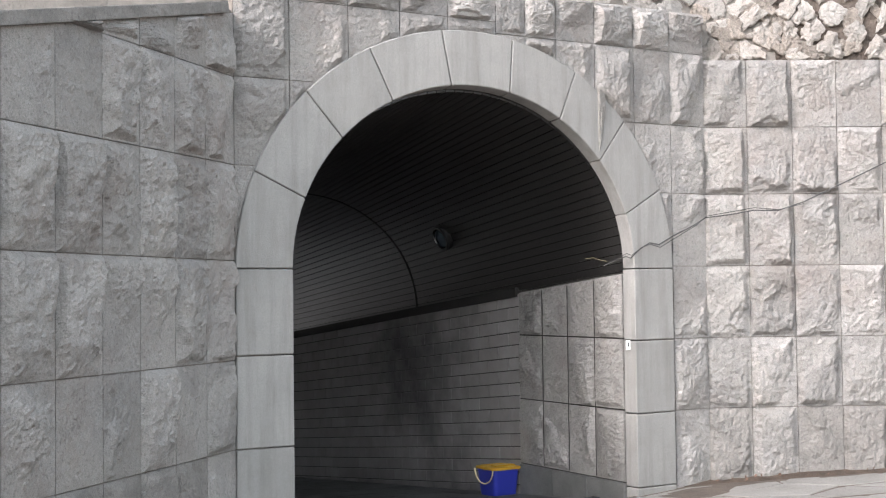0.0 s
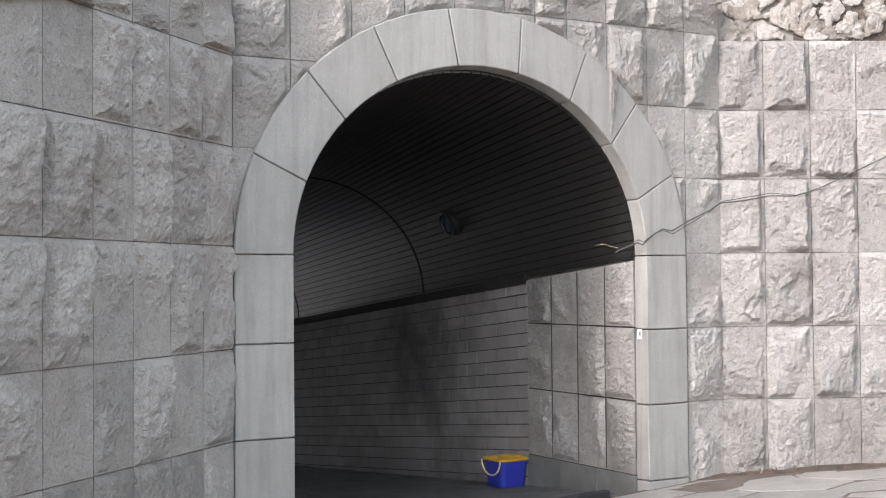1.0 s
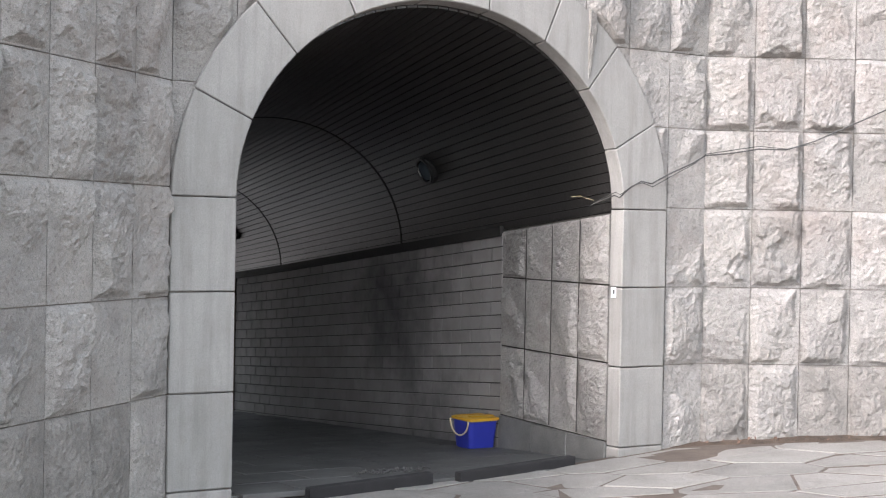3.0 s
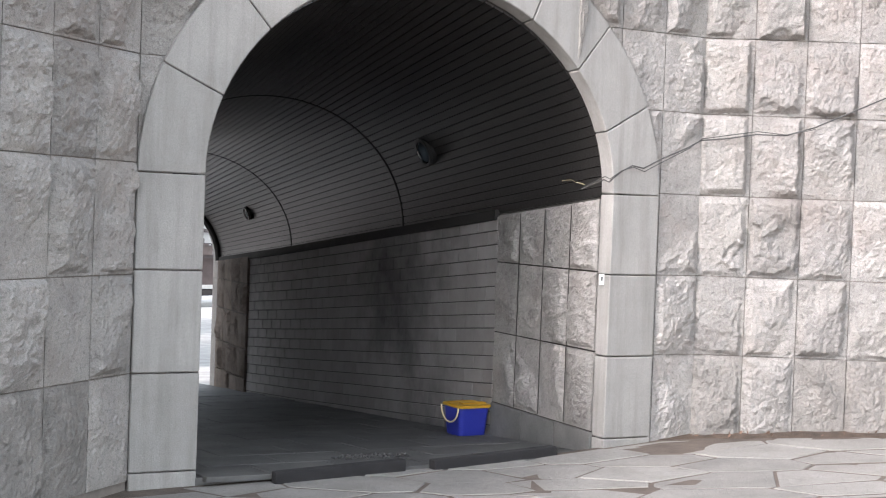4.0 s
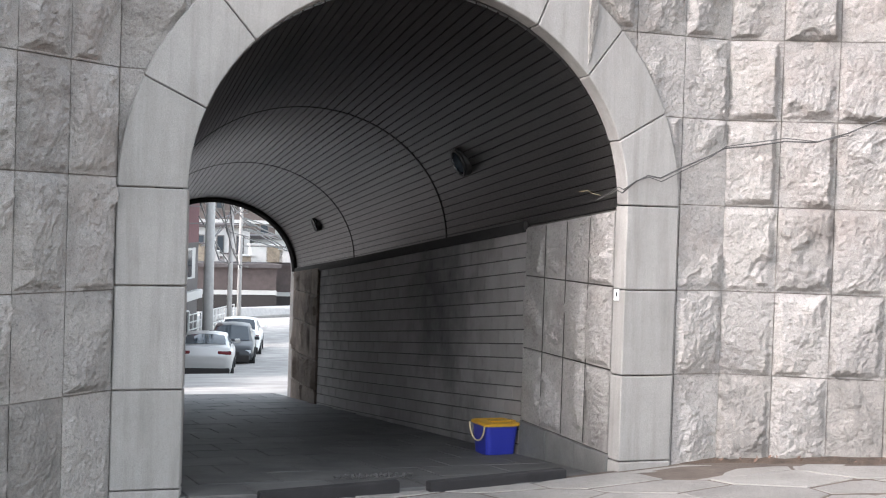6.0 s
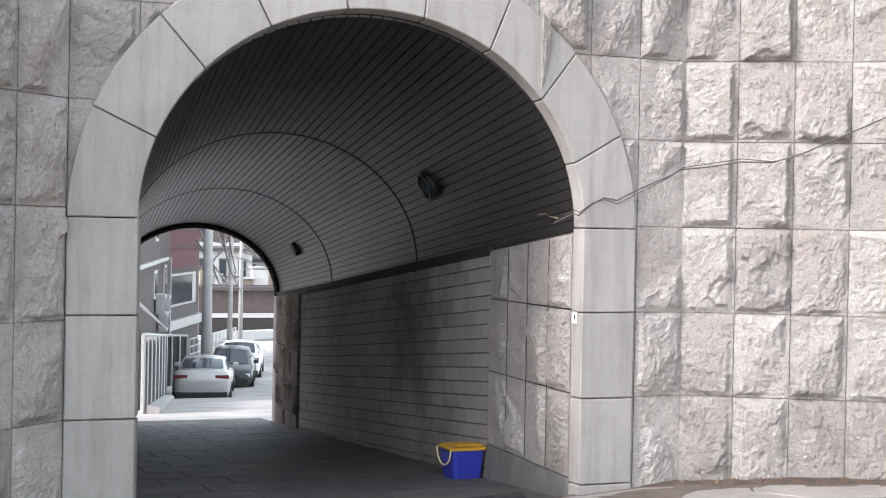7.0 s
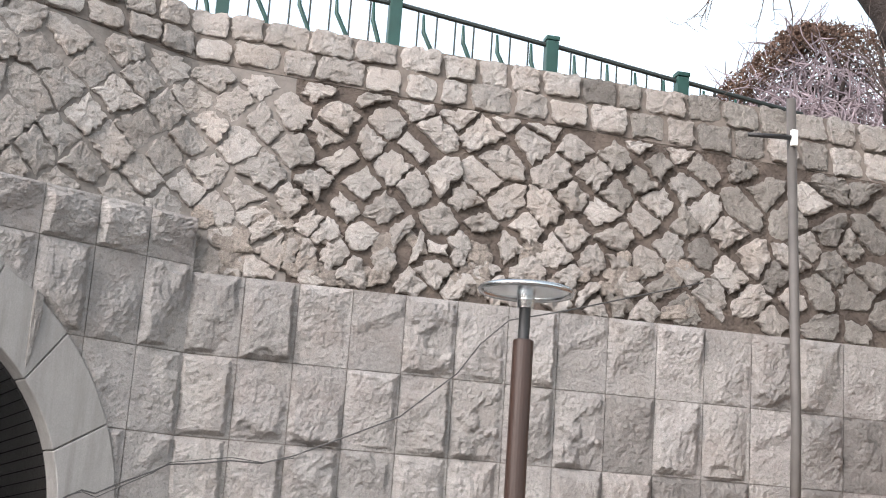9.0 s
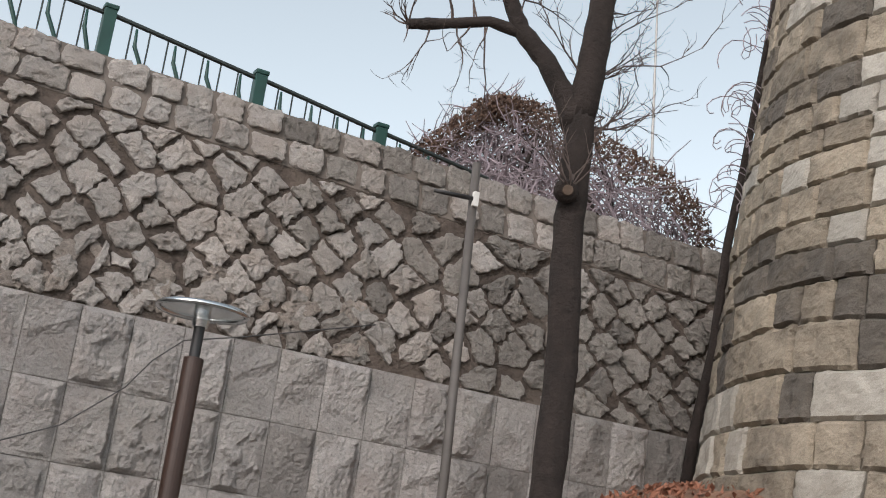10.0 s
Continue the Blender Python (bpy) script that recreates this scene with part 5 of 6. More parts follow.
for z0, z1 in zip(zs, zs[1:]):
    s = -1.2 + rnd.uniform(-0.3, 0.3)
    while s < 4.6:
        w = rnd.choice([rnd.uniform(0.24, 0.38), rnd.uniform(0.38, 0.72)])
        share = [0.62, 0.26, 0.12]
        if 3.4 < z0 < 4.3:
            share = [0.38, 0.10, 0.52]
        elif z0 < 3.4:
            share = [0.52, 0.43, 0.05]
        mat = rnd.choices([TOWERTAN, TOWERPALE, TOWERDARK], share)[0]
        child("stone", mesh_of("stone", *tower_stone(s + 0.005, s + w - 0.005, z0 + 0.001, z1 - 0.001, rnd), mat), tower)
        s += w

# dead creeper and dark stem in the corner
pts = [tower_at(-0.10, 2.7, 0.10), tower_at(-0.16, 3.3, 0.12), tower_at(-0.14, 4.0, 0.08), tower_at(-0.2, 4.9, 0.12), tower_at(-0.2, 5.5, 0.10), tower_at(-0.1, 6.6, 0.07), tower_at(-0.05, 7.6, 0.07)]
creeper = empty("creeper")
tagged(creeper, "dark dead creeper climbing the corner of the tower", "creeper")
child("stem", mesh_of("stem", *tube(pts, [0.06, 0.05, 0.045, 0.04, 0.034, 0.03, 0.022], 8), BARK, True), creeper)
chunks = []
for k in range(46):
    p = tower_at(rnd.uniform(-0.5, 0.25), rnd.uniform(5.0, 7.9), 0.05)
    d = Vector((-0.7, 0.3, rnd.uniform(-0.3, 0.5)))
    q, tp = rnd.uniform(0, 6.28), [p]
    rr = rnd.uniform(0.05, 0.16)
    for m in range(9):
        q += rnd.uniform(0.4, 0.9)
        tp.append(tp[-1] + d * 0.035 + Vector((math.cos(q) * 0.8, -math.cos(q) * 0.3, math.sin(q))) * rr * 0.6)
    chunks.append(tube(tp, [0.0045] * 10, 4, False))
child("creeper_growth", mesh_of("creeper_growth", *merge(chunks), VINE), creeper, None, "thin curling dry tendrils")["kind"] = "stuff"

# leaf litter on the bank
places = []
for k in range(2600):
    x, y = rnd.uniform(5.2, 9.0), rnd.uniform(7.2, 9.65)
    places.append(Vector((x, y, paving_z(x, y) + rnd.uniform(0.0, 0.04))))
tagged(new("leaf_litter", mesh_of("leaf_litter", *leaf_quads(places, 0.045, rnd), LITTER)), "fallen red-brown leaves on the bank by the wall", "leaves", kind="stuff")
verts = []
bx, by = [5.0 + 0.25 * k for k in range(19)], [6.2 + 0.25 * k for k in range(15)]
for y in by:
    for x in bx:
        verts.append((x, y, paving_z(x, y) + 0.004 + 0.03 * noise.noise(Vector((x * 3, y * 3, 0)))))
faces = [(j * 19 + i, j * 19 + i + 1, (j + 1) * 19 + i + 1, (j + 1) * 19 + i) for j in range(14) for i in range(18)]
tagged(new("soil_bank", mesh_of("soil_bank", verts, faces, SOIL)), "brown earth bank under the tree", kind="structure")

# earth and litter washed against the foot of the wall
verts, faces = [], []
nxd = 46
for i in range(nxd):
    x = 1.75 + 3.2 * i / (nxd - 1)
    wide = 0.10 + 0.07 * min(1.0, (x - 1.75) / 1.2) + 0.07 * noise.noise(Vector((x * 3.1, 4, 0))) + 0.04 * noise.noise(Vector((x * 11, 4, 0)))
    for k in range(4):
        y = 9.672 - wide * k / 3
        verts.append((x, y, paving_z(x, y) + 0.014 * (1 - k / 3) + 0.006 * noise.noise(Vector((x * 14, y * 14, 0))) - 0.004 * (k == 3)))
for i in range(nxd - 1):
    faces += [(i * 4 + k, i * 4 + k + 1, i * 4 + k + 5, i * 4 + k + 4) for k in range(3)]
tagged(new("dirt_strip", mesh_of("dirt_strip", verts, faces, DIRT, True)), "brown earth gathered along the foot of the wall", "soil", kind="stuff")
places = []
for k in range(60):
    x = rnd.uniform(1.9, 4.9)
    y = 9.67 - abs(rnd.gauss(0, 0.12))
    places.append(Vector((x, y, paving_z(x, y) + 0.02)))
tagged(new("fallen_leaves", mesh_of("fallen_leaves", *leaf_quads(places, 0.016, rnd), DEADLEAF)), "small dry brown leaves along the wall's foot", "leaves", kind="stuff")

# tuft of dry grass behind the coping
places = [at(-0.16 + rnd.gauss(0, 0.09), 0.32 + rnd.gauss(0, 0.05), 3.42 + abs(rnd.gauss(0, 0.05))) for k in range(260)]
tuft = material("dry_weed", (0.20, 0.17, 0.08), 0.9, 0.4, 20, 0.2, 50)
tagged(new("weed_tuft", mesh_of("weed_tuft", *leaf_quads(places, 0.02, rnd), tuft)), "dry weeds growing behind the coping", "weeds", kind="stuff")

# distant mast
mast = new("mast", mesh_of("mast", *tube([(24.9, 33.8, -5.0), (24.6, 33.95, 13), (24.1, 34.3, 24)], [0.12, 0.07, 0.03], 8), WHITEPAINT))
tagged(mast, "thin pale antenna mast far behind the wall", "mast")

# ---- street behind the tunnel ----
SD = Vector((0.185, 0.983))


def st(u, v, h=0.0):
    return at(u, v, street_z(v) + h)


def slab_between(name, p, q, z0, z1, thick, mat, parent, bevel=0.0):
    """An upright panel from p to q (u, v pairs), thick to its left."""
    a, b = at(p[0], p[1], 0), at(q[0], q[1], 0)
    d = b - a
    bm = box_bm(0, d.length, 0, thick, z0, z1, bevel)
    bm.transform(Matrix.Translation(a) @ Matrix.Rotation(math.atan2(d.y, d.x), 4, "Z"))
    return part(name, bm, mat, parent)


def lerp2(p, q, t):
    return (p[0] + (q[0] - p[0]) * t, p[1] + (q[1] - p[1]) * t)


def off(p, q, d):
    """The line p-q moved d to the street's side."""
    x, y = q[0] - p[0], q[1] - p[1]
    n = math.hypot(x, y)
    return (p[0] + y / n * d, p[1] - x / n * d), (q[0] + y / n * d, q[1] - x / n * d)


def facade_window(parent, p, q, t0, t1, z0, z1, name="window"):
    """A framed window on the facade p-q between shares t0 and t1."""
    w = empty(name)
    w.parent = parent
    a, b = off(lerp2(p, q, t0), lerp2(p, q, t1), 0.06)
    slab_between("frame", a, b, z0, z1, 0.10, WHITEPAINT, w, 0.01)
    a, b = off(lerp2(p, q, t0 + (t1 - t0) * 0.14), lerp2(p, q, t1 - (t1 - t0) * 0.14), 0.075)
    slab_between("pane", a, b, z0 + 0.1, z1 - 0.1, 0.05, GLASSY, w)


# grey house
def up(z, k=1.44):
    return 1.64 + (z - 1.64) * k


P, Q = (2.36, 21.8), (6.59, 44.1)
house = empty("grey_house")
tagged(house, "grey rendered house with a white awning and windows", "house")
slab_between("wall", P, Q, -6.5, 6.0, 5.0, GREYWALL, house)
a, b = off(lerp2(P, Q, -0.02), lerp2(P, Q, 1.02), 0.35)
slab_between("roof", a, b, 6.0, 6.2, 5.6, DARKWALL, house)
for t0, t1, z0, z1 in ((0.05, 0.205, 1.02, 1.10), (0.23, 0.87, 0.96, 1.04)):
    a, b = off(lerp2(P, Q, t0), lerp2(P, Q, t1), 0.12)
    slab_between("awning", a, b, up(z0), up(z1), 0.14, WHITEPAINT, house, 0.02)
for t0, t1, z0, z1 in ((0.135, 0.175, 0.36, 0.83), (0.555, 0.62, 0.2, 0.82), (0.58, 0.64, 1.45, 2.2), (0.81, 0.86, -0.6, 0.85)):
    facade_window(house, P, Q, t0, t1, up(z0), up(z1))
a, b = off(lerp2(P, Q, 0.985), lerp2(P, Q, 1.0), 0.07)
slab_between("downpipe", a, b, -4.0, up(1.0), 0.06, WHITEPAINT, house)
for t, z in ((0.60, -0.15), (0.66, -0.6), (0.72, -0.25)):
    ac = empty("air_conditioner")
    tagged(ac, "white outdoor air conditioner unit on the house wall", "air conditioner", "air conditioners")
    a, b = off(lerp2(P, Q, t), lerp2(P, Q, t + 0.035), 0.34)
    slab_between("casing", a, b, up(z), up(z) + 0.62, 0.30, WHITEPAINT, ac, 0.02)
    a, b = off(lerp2(P, Q, t + 0.006), lerp2(P, Q, t + 0.024), 0.345)
    slab_between("grille", a, b, up(z) + 0.1, up(z) + 0.5, 0.01, DARKPANEL, ac)

# dark red house
P2, Q2 = (6.99, 49.6), (9.74, 57.0)
red_house = empty("red_house")
tagged(red_house, "dark red clad house with a tall framed window", "house")
slab_between("wall", P2, Q2, up(0.35, 1.25), 8.2, 5.0, REDWALL, red_house)
slab_between("lower_wall", P2, Q2, -7, up(0.35, 1.25) - 0.004, 5.0, DARKWALL, red_house)
a, b = off(P2, Q2, 0.25)
slab_between("canopy", a, b, up(-1.75, 1.25), up(-1.42, 1.25), 0.30, WHITEPAINT, red_house, 0.02)
for z in (0.35, 1.1, 1.75, 2.4):
    slab_between("seam", *off(P2, Q2, 0.05), up(z, 1.25), up(z, 1.25) + 0.06, 0.05, DARKWALL, red_house)
facade_window(red_house, P2, Q2, 0.10, 0.88, up(-0.96, 1.25), up(0.20, 1.25))
facade_window(red_house, P2, Q2, 0.1, 0.45, up(2.5, 1.25), up(3.6, 1.25))

# fence with white posts
FENCE_T, FENCE_U, FENCE_V, FENCE_TOP = [0, 0.62, 0.72, 1.0], [1.90, 5.02, 5.30, 6.75], [12.5, 33.0, 37.8, 40.4], [0.13, -1.45, -1.80, -2.02]


def fence_at(t):
    return [float(np.interp(t, FENCE_T, k)) for k in (FENCE_U, FENCE_V, FENCE_TOP)]


fence = empty("fence")
tagged(fence, "street fence of white posts and dark panels on a kerb", "fence")
NP = 13
SHARES = [0.72 * (k / 8) ** 1.3 for k in range(9)] + [0.72 + 0.07 * k for k in range(1, 5)]
for k in range(NP):
    t, t2 = SHARES[k], SHARES[min(k + 1, NP - 1)]
    u, v, top = fence_at(t)
    u2, v2, top2 = fence_at(t2)
    a, b = at(u, v, 0), at(u2, v2, 0)
    bm = box_bm(-0.025, 0.025, -0.03, 0.03, street_z(v) - 0.05, top, 0.006)
    bm.transform(Matrix.Translation(a))
    part("post", bm, WHITEPAINT, fence)
    if k == NP - 1:
        break
    verts = []
    for e in (0.0, 0.03):
        n = Vector((-(b - a).y, (b - a).x, 0)).normalized() * (e + 0.06)
        verts += [a + n + Vector((0, 0, street_z(v) + 0.05)), b + n + Vector((0, 0, street_z(v2) + 0.05)), b + n + Vector((0, 0, top2 - 0.06)), a + n + Vector((0, 0, top - 0.06))]
    child("panel", mesh_of("panel", verts, [(0, 1, 2, 3), (7, 6, 5, 4), (0, 4, 5, 1), (1, 5, 6, 2), (2, 6, 7, 3), (3, 7, 4, 0)], DARKPANEL), fence)
    child("top_rail", mesh_of("top_rail", *tube([a + Vector((0, 0, top)), b + Vector((0, 0, top2))], [0.032, 0.032], 6), WHITEPAINT), fence)
    child("kerb", mesh_of("kerb", *tube([a + Vector((0.16, 0, street_z(v) + 0.03)), b + Vector((0.16, 0, street_z(v2) + 0.03))], [0.13, 0.13], 4), CONCRETEPOLE), fence)
brace = [at(1.95, 14.0, 0.55), at(4.75, 31, -1.15)]
tagged(new("handrail", mesh_of("handrail", *tube(brace, [0.035, 0.035], 6), WHITEPAINT)), "sloping white pipe above the fence", "pipe")


# ---- cars ----
def car(name, label, place, heading, paint, L, W, Hh, cabin, deck):
    """heading: the turn of its front, radians from +x. cabin: shares of L where the rear glass, roof and windscreen begin and end; deck: height of the tail."""
    c = empty(name, Matrix.Translation(place) @ Matrix.Rotation(heading, 4, "Z"))
    tagged(c, label, "car", "parked cars")
    h = W / 2
    belt = Hh * 0.63

    def ring(x, w, z0, zs, zt):
        """A section: sill z0, shoulder zs and deck zt."""
        side = [(0.90, z0), (0.965, z0 + (zs - z0) * 0.25), (1.0, z0 + (zs - z0) * 0.6), (0.985, z0 + (zs - z0) * 0.85), (0.94, zs), (0.80, zs + (zt - zs) * 0.75), (0.40, zt)]
        return [(x, -w * a, z) for a, z in side] + [(x, w * a, z) for a, z in side[::-1]]
    rows = [(-0.500, 0.72, 0.42, 0.66, 0.70), (-0.492, 0.86, 0.32, deck - 0.10, deck - 0.06), (-0.475, 0.93, 0.26, deck - 0.05, deck - 0.01), (-0.42, 0.98, 0.22, deck - 0.05, deck), (-0.30, 1.0, 0.20, belt + 0.02, belt + 0.07),
            (-0.10, 1.0, 0.20, belt, belt + 0.04), (0.15, 1.0, 0.20, belt - 0.02, belt + 0.02), (0.28, 1.0, 0.20, belt - 0.08, belt - 0.02), (0.40, 0.97, 0.22, belt - 0.16, belt - 0.09), (0.46, 0.90, 0.25, belt - 0.24, belt - 0.16),
            (0.49, 0.80, 0.30, belt - 0.34, belt - 0.26), (0.50, 0.68, 0.36, belt - 0.42, belt - 0.36)]
    child("body", mesh_of("body", *loft([ring(L * x, h * w, z0, zs, zt) for x, w, z0, zs, zt in rows]), paint, True), c)
    x0, x1, x2, x3 = [L * k for k in cabin]
    lo_r, lo_f, hi = deck - 0.03, belt - 0.04, Hh

    def cab(x, w, z, crown):
        return [(x - 0.06 * (abs(a) > 0.6) * (1 if x < 0 else -1) * -1, w * a, z + crown * (1 - a * a)) for a in (-1, -0.5, 0, 0.5, 1)]
    xm = (x1 + x2) / 2
    secs = [cab(x0, h * 0.80, lo_r, 0.03), cab(x0 + (x1 - x0) * 0.55, h * 0.77, lo_r + (hi - 0.05 - lo_r) * 0.62, 0.04), cab(x1, h * 0.70, hi - 0.07, 0.05), cab(xm, h * 0.70, hi - 0.045, 0.05), cab(x2, h * 0.71, hi - 0.08, 0.05), cab(x3, h * 0.84, lo_f, 0.03)]
    verts = [p for sec in secs for p in sec]
    low = []
    for sec in secs:
        low += [(sec[0][0], -h * 0.90, belt - 0.05), (sec[-1][0], h * 0.90, belt - 0.05)]
    n = len(verts)
    verts += low
    faces = []
    for r in range(5):
        for k in range(4):
            faces.append((r * 5 + k, r * 5 + k + 1, r * 5 + k + 6, r * 5 + k + 5))
        faces.append((r * 5, r * 5 + 5, n + 2 * r + 2, n + 2 * r))
        faces.append((r * 5 + 4, n + 2 * r + 1, n + 2 * r + 3, r * 5 + 9))
    child("cabin", mesh_of("cabin", verts, faces, paint, True), c)

    def glass(name_, sa, sm, sb, fa, fb, side):
        """A pane over the cabin's skin between sections sa and sb, at shares fa to fb of the way."""
        out = []
        for r in range(3):
            for k in range(5):
                a, b = Vector(secs[sa][k]), Vector(secs[sb][k])
                m = a.lerp(b, 0.5) if sm is None else Vector(secs[sm][k])
                p = (a.lerp(m, fa), m, m.lerp(b, fb))[r]
                out.append((p.x + side * 0.014, p.y * 0.90, p.z + 0.014))
        fc = [(r * 5 + k, r * 5 + k + 1, r * 5 + k + 6, r * 5 + k + 5) for r in range(2) for k in range(4)]
        child(name_, mesh_of(name_, out, fc, GLASSY, True), c, None, "dark tinted glass")
    glass("rear_window", 0, 1, 2, 0.22, 0.86, -1)
    glass("windscreen", 5, None, 4, 0.10, 0.94, 1)
    for s in (-1, 1):
        def side_at(x, f):
            top = float(np.interp(x, [x0, x0 + (x1 - x0) * 0.55, x1, xm, x2, x3], [q[0][2] for q in secs]))
            wide = float(np.interp(x, [x0, x0 + (x1 - x0) * 0.55, x1, xm, x2, x3], [q[4][1] for q in secs]))
            return (x, s * (h * 0.90 + (wide - h * 0.90) * f + 0.012), belt - 0.05 + (top - belt + 0.05) * f)
        for xa, xb in ((x0 + (x1 - x0) * 0.45, xm - 0.04), (xm + 0.04, x3 - (x3 - x2) * 0.35)):
            out = [side_at(xa, 0.3), side_at(xb, 0.3), side_at(min(xb, x2 + 0.1), 0.86), side_at(max(xa, x1 - 0.1), 0.86)]
            child("side_window", mesh_of("side_window", out, [(0, 1, 2, 3)], GLASSY), c, None, "dark tinted glass")
        part("mirror", box_bm(x3 - 0.30, x3 - 0.14, min(s * h * 0.96, s * (h + 0.15)), max(s * h * 0.96, s * (h + 0.15)), belt + 0.02, belt + 0.15, 0.04), paint, c)
        part("tail_lamp", box_bm(-L * 0.497, -L * 0.462, min(s * h * 0.46, s * h * 0.93), max(s * h * 0.46, s * h * 0.93), deck - 0.23, deck - 0.11, 0.045), TAIL, c, "red tail lamp")
        part("headlamp", box_bm(L * 0.44, L * 0.482, min(s * h * 0.50, s * h * 0.84), max(s * h * 0.50, s * h * 0.84), belt - 0.36, belt - 0.24, 0.03), HEADLAMP, c, "clear headlamp")
        for xa in (-0.31, 0.31):
            wheel = mesh_of("wheel", *disc_profile([(0.20, -0.1), (0.32, -0.1), (0.335, -0.07), (0.335, 0.07), (0.32, 0.1), (0.22, 0.1), (0.20, 0.08)], 20), TYRE)
            w = child("wheel", wheel, c, Matrix.Translation((L * xa, s * (h - 0.09), 0.335)) @ Matrix.Rotation(radians(90), 4, "X"), "black tyre")
            child("rim", mesh_of("rim", *disc_profile([(0.21, -0.09), (0.21, 0.09), (0.05, 0.105)], 16), CHROME), w)
    part("rear_bumper", box_bm(-L * 0.502, -L * 0.44, -h * 0.88, h * 0.88, 0.18, 0.42, 0.06), DARKPANEL, c)
    part("front_bumper", box_bm(L * 0.44, L * 0.505, -h * 0.80, h * 0.80, 0.18, 0.44, 0.06), DARKPANEL, c)
    part("grille", box_bm(L * 0.45, L * 0.503, -h * 0.38, h * 0.38, belt - 0.40, belt - 0.28, 0.02), DARKPANEL, c)
    return c


def street_turn():
    d = EU * SD.x + NV * SD.y
    return math.atan2(d.y, d.x)


car("sedan", "silver sedan parked with its tail to the tunnel", st(6.44, 34.6), street_turn() - 0.02, SILVER, 4.75, 1.76, 1.34, (-0.40, -0.20, 0.05, 0.25), 1.04)
car("hatchback", "dark parked car facing the tunnel on the street", st(8.44, 40.9), street_turn() + math.pi - 0.03, DARKPAINT, 4.2, 1.70, 1.34, (-0.47, -0.36, 0.00, 0.24), 1.0)
car("sedan", "white car parked farther down the street", st(9.9, 46.8), street_turn() - 0.05, WHITECAR, 4.5, 1.8, 1.48, (-0.40, -0.22, 0.05, 0.25), 1.02)


# ---- utility poles and wires ----
def utility_pole(u, v, h, r, arms):
    p = st(u, v)
    pole = empty("utility_pole", Matrix.Translation(p))
    tagged(pole, "tall concrete utility pole carrying wires", "pole", "utility poles")
    child("shaft", mesh_of("shaft", *tube([(0, 0, -0.1), (0, 0, h)], [r, r * 0.7], 12), CONCRETEPOLE, True), pole)
    for z in arms:
        part("crossarm", box_bm(-0.9, 0.9, -0.05, 0.05, z, z + 0.09), GREYSTEEL, pole)
    return p


p1 = utility_pole(7.28, 39.5, 9.0, 0.20, (7.2, 8.0))
p2 = utility_pole(10.33, 51.7, 10.0, 0.12, (6.4, 7.2))
p3 = utility_pole(12.65, 61.4, 9.5, 0.12, (5.2, 6.0, 6.6))
rnd = random.Random(3)
for k in range(18):
    a = p1 + Vector((rnd.uniform(-0.6, 0.6), 0, rnd.uniform(4.0, 8.0)))
    b = rnd.choice([p2, p3]) + Vector((rnd.uniform(-0.6, 0.6), 0, rnd.uniform(3.0, 6.6)))
    mid = (a + b) / 2 - Vector((0, 0, rnd.uniform(0.3, 0.9)))
    tagged(new("wire", mesh_of("wire", *tube([a, a.lerp(mid, 0.6), mid, b.lerp(mid, 0.6), b], [0.03] * 5, 4), LAMPBLACK)), "black overhead wire between utility poles", "wire", "overhead wires")
for k in range(10):
    a = p3 + Vector((0, 0, rnd.uniform(4.2, 6.4)))
    b = at(21, 77, rnd.uniform(-1.2, 1.4))
    mid = (a + b) / 2 - Vector((0, 0, 0.5))
    tagged(new("wire", mesh_of("wire", *tube([a, mid, b], [0.035] * 3, 4), LAMPBLACK)), "black overhead wire between utility poles", "wire", "overhead wires")


BROWNWALL = material("brown_facade", (0.075, 0.058, 0.055), 0.85, 0.2, 2, 0.2, 30, stain=0.4, stain_scale=0.6, stain_color=(0.04, 0.035, 0.035))


# ---- far houses across the bend ----
def far_house(u0, u1, v, z0, z1, mat, rows, cols, depth, label, bands=()):
    h = empty("far_house")
    tagged(h, label, "house", "far houses")
    slab_between("wall", (u0, v), (u1, v), z0, z1, depth, mat, h)
    a, b = (u0 - 0.3, v - 0.3), (u1 + 0.3, v - 0.3)
    slab_between("roof", a, b, z1 + 0.004, z1 + 0.25, depth + 0.6, DARKWALL, h)
    for z, t, m in bands:
        slab_between("band", (u0, v - 0.25), (u1, v - 0.25), z, z + t, 0.24, m, h)
    for r in range(rows):
        for c in range(cols):
            w = (u1 - u0) / cols
            ua, ub = u0 + w * (c + 0.30), u0 + w * (c + 0.70)
            zz0 = z0 + (z1 - z0) * (r + 0.3) / rows
            zz1 = z0 + (z1 - z0) * (r + 0.8) / rows
            win = empty("window")
            win.parent = h
            slab_between("frame", (ua, v - 0.06), (ub, v - 0.06), zz0, zz1, 0.05, GREYSTEEL, win)
            slab_between("pane", (ua + 0.08, v - 0.08), (ub - 0.08, v - 0.08), zz0 + 0.08, zz1 - 0.08, 0.04, GLASSY, win)


far_house(13.1, 18.3, 78.0, -5.6, -2.0, BROWNWALL, 0, 3, 8, "low dark shopfront with a white canopy", ((-3.75, 0.28, WHITEPAINT), (-5.6, 1.8, DARKPANEL)))
far_house(18.6, 27.2, 80.0, -5.6, -1.9, BROWNWALL, 0, 4, 8, "low dark shopfront with a white canopy", ((-3.95, 0.26, WHITEPAINT), (-5.6, 1.6, DARKPANEL)))
far_house(14.5, 18.9, 90.0, -5.0, 0.4, WHITEWALL, 2, 3, 8, "white rendered house on the hillside", ((-2.0, 0.3, GREYWALL),))
far_house(19.6, 27.0, 92.0, -5.0, -0.4, WHITEWALL, 2, 4, 8, "white rendered house on the hillside", ((-1.9, 0.3, REDWALL),))
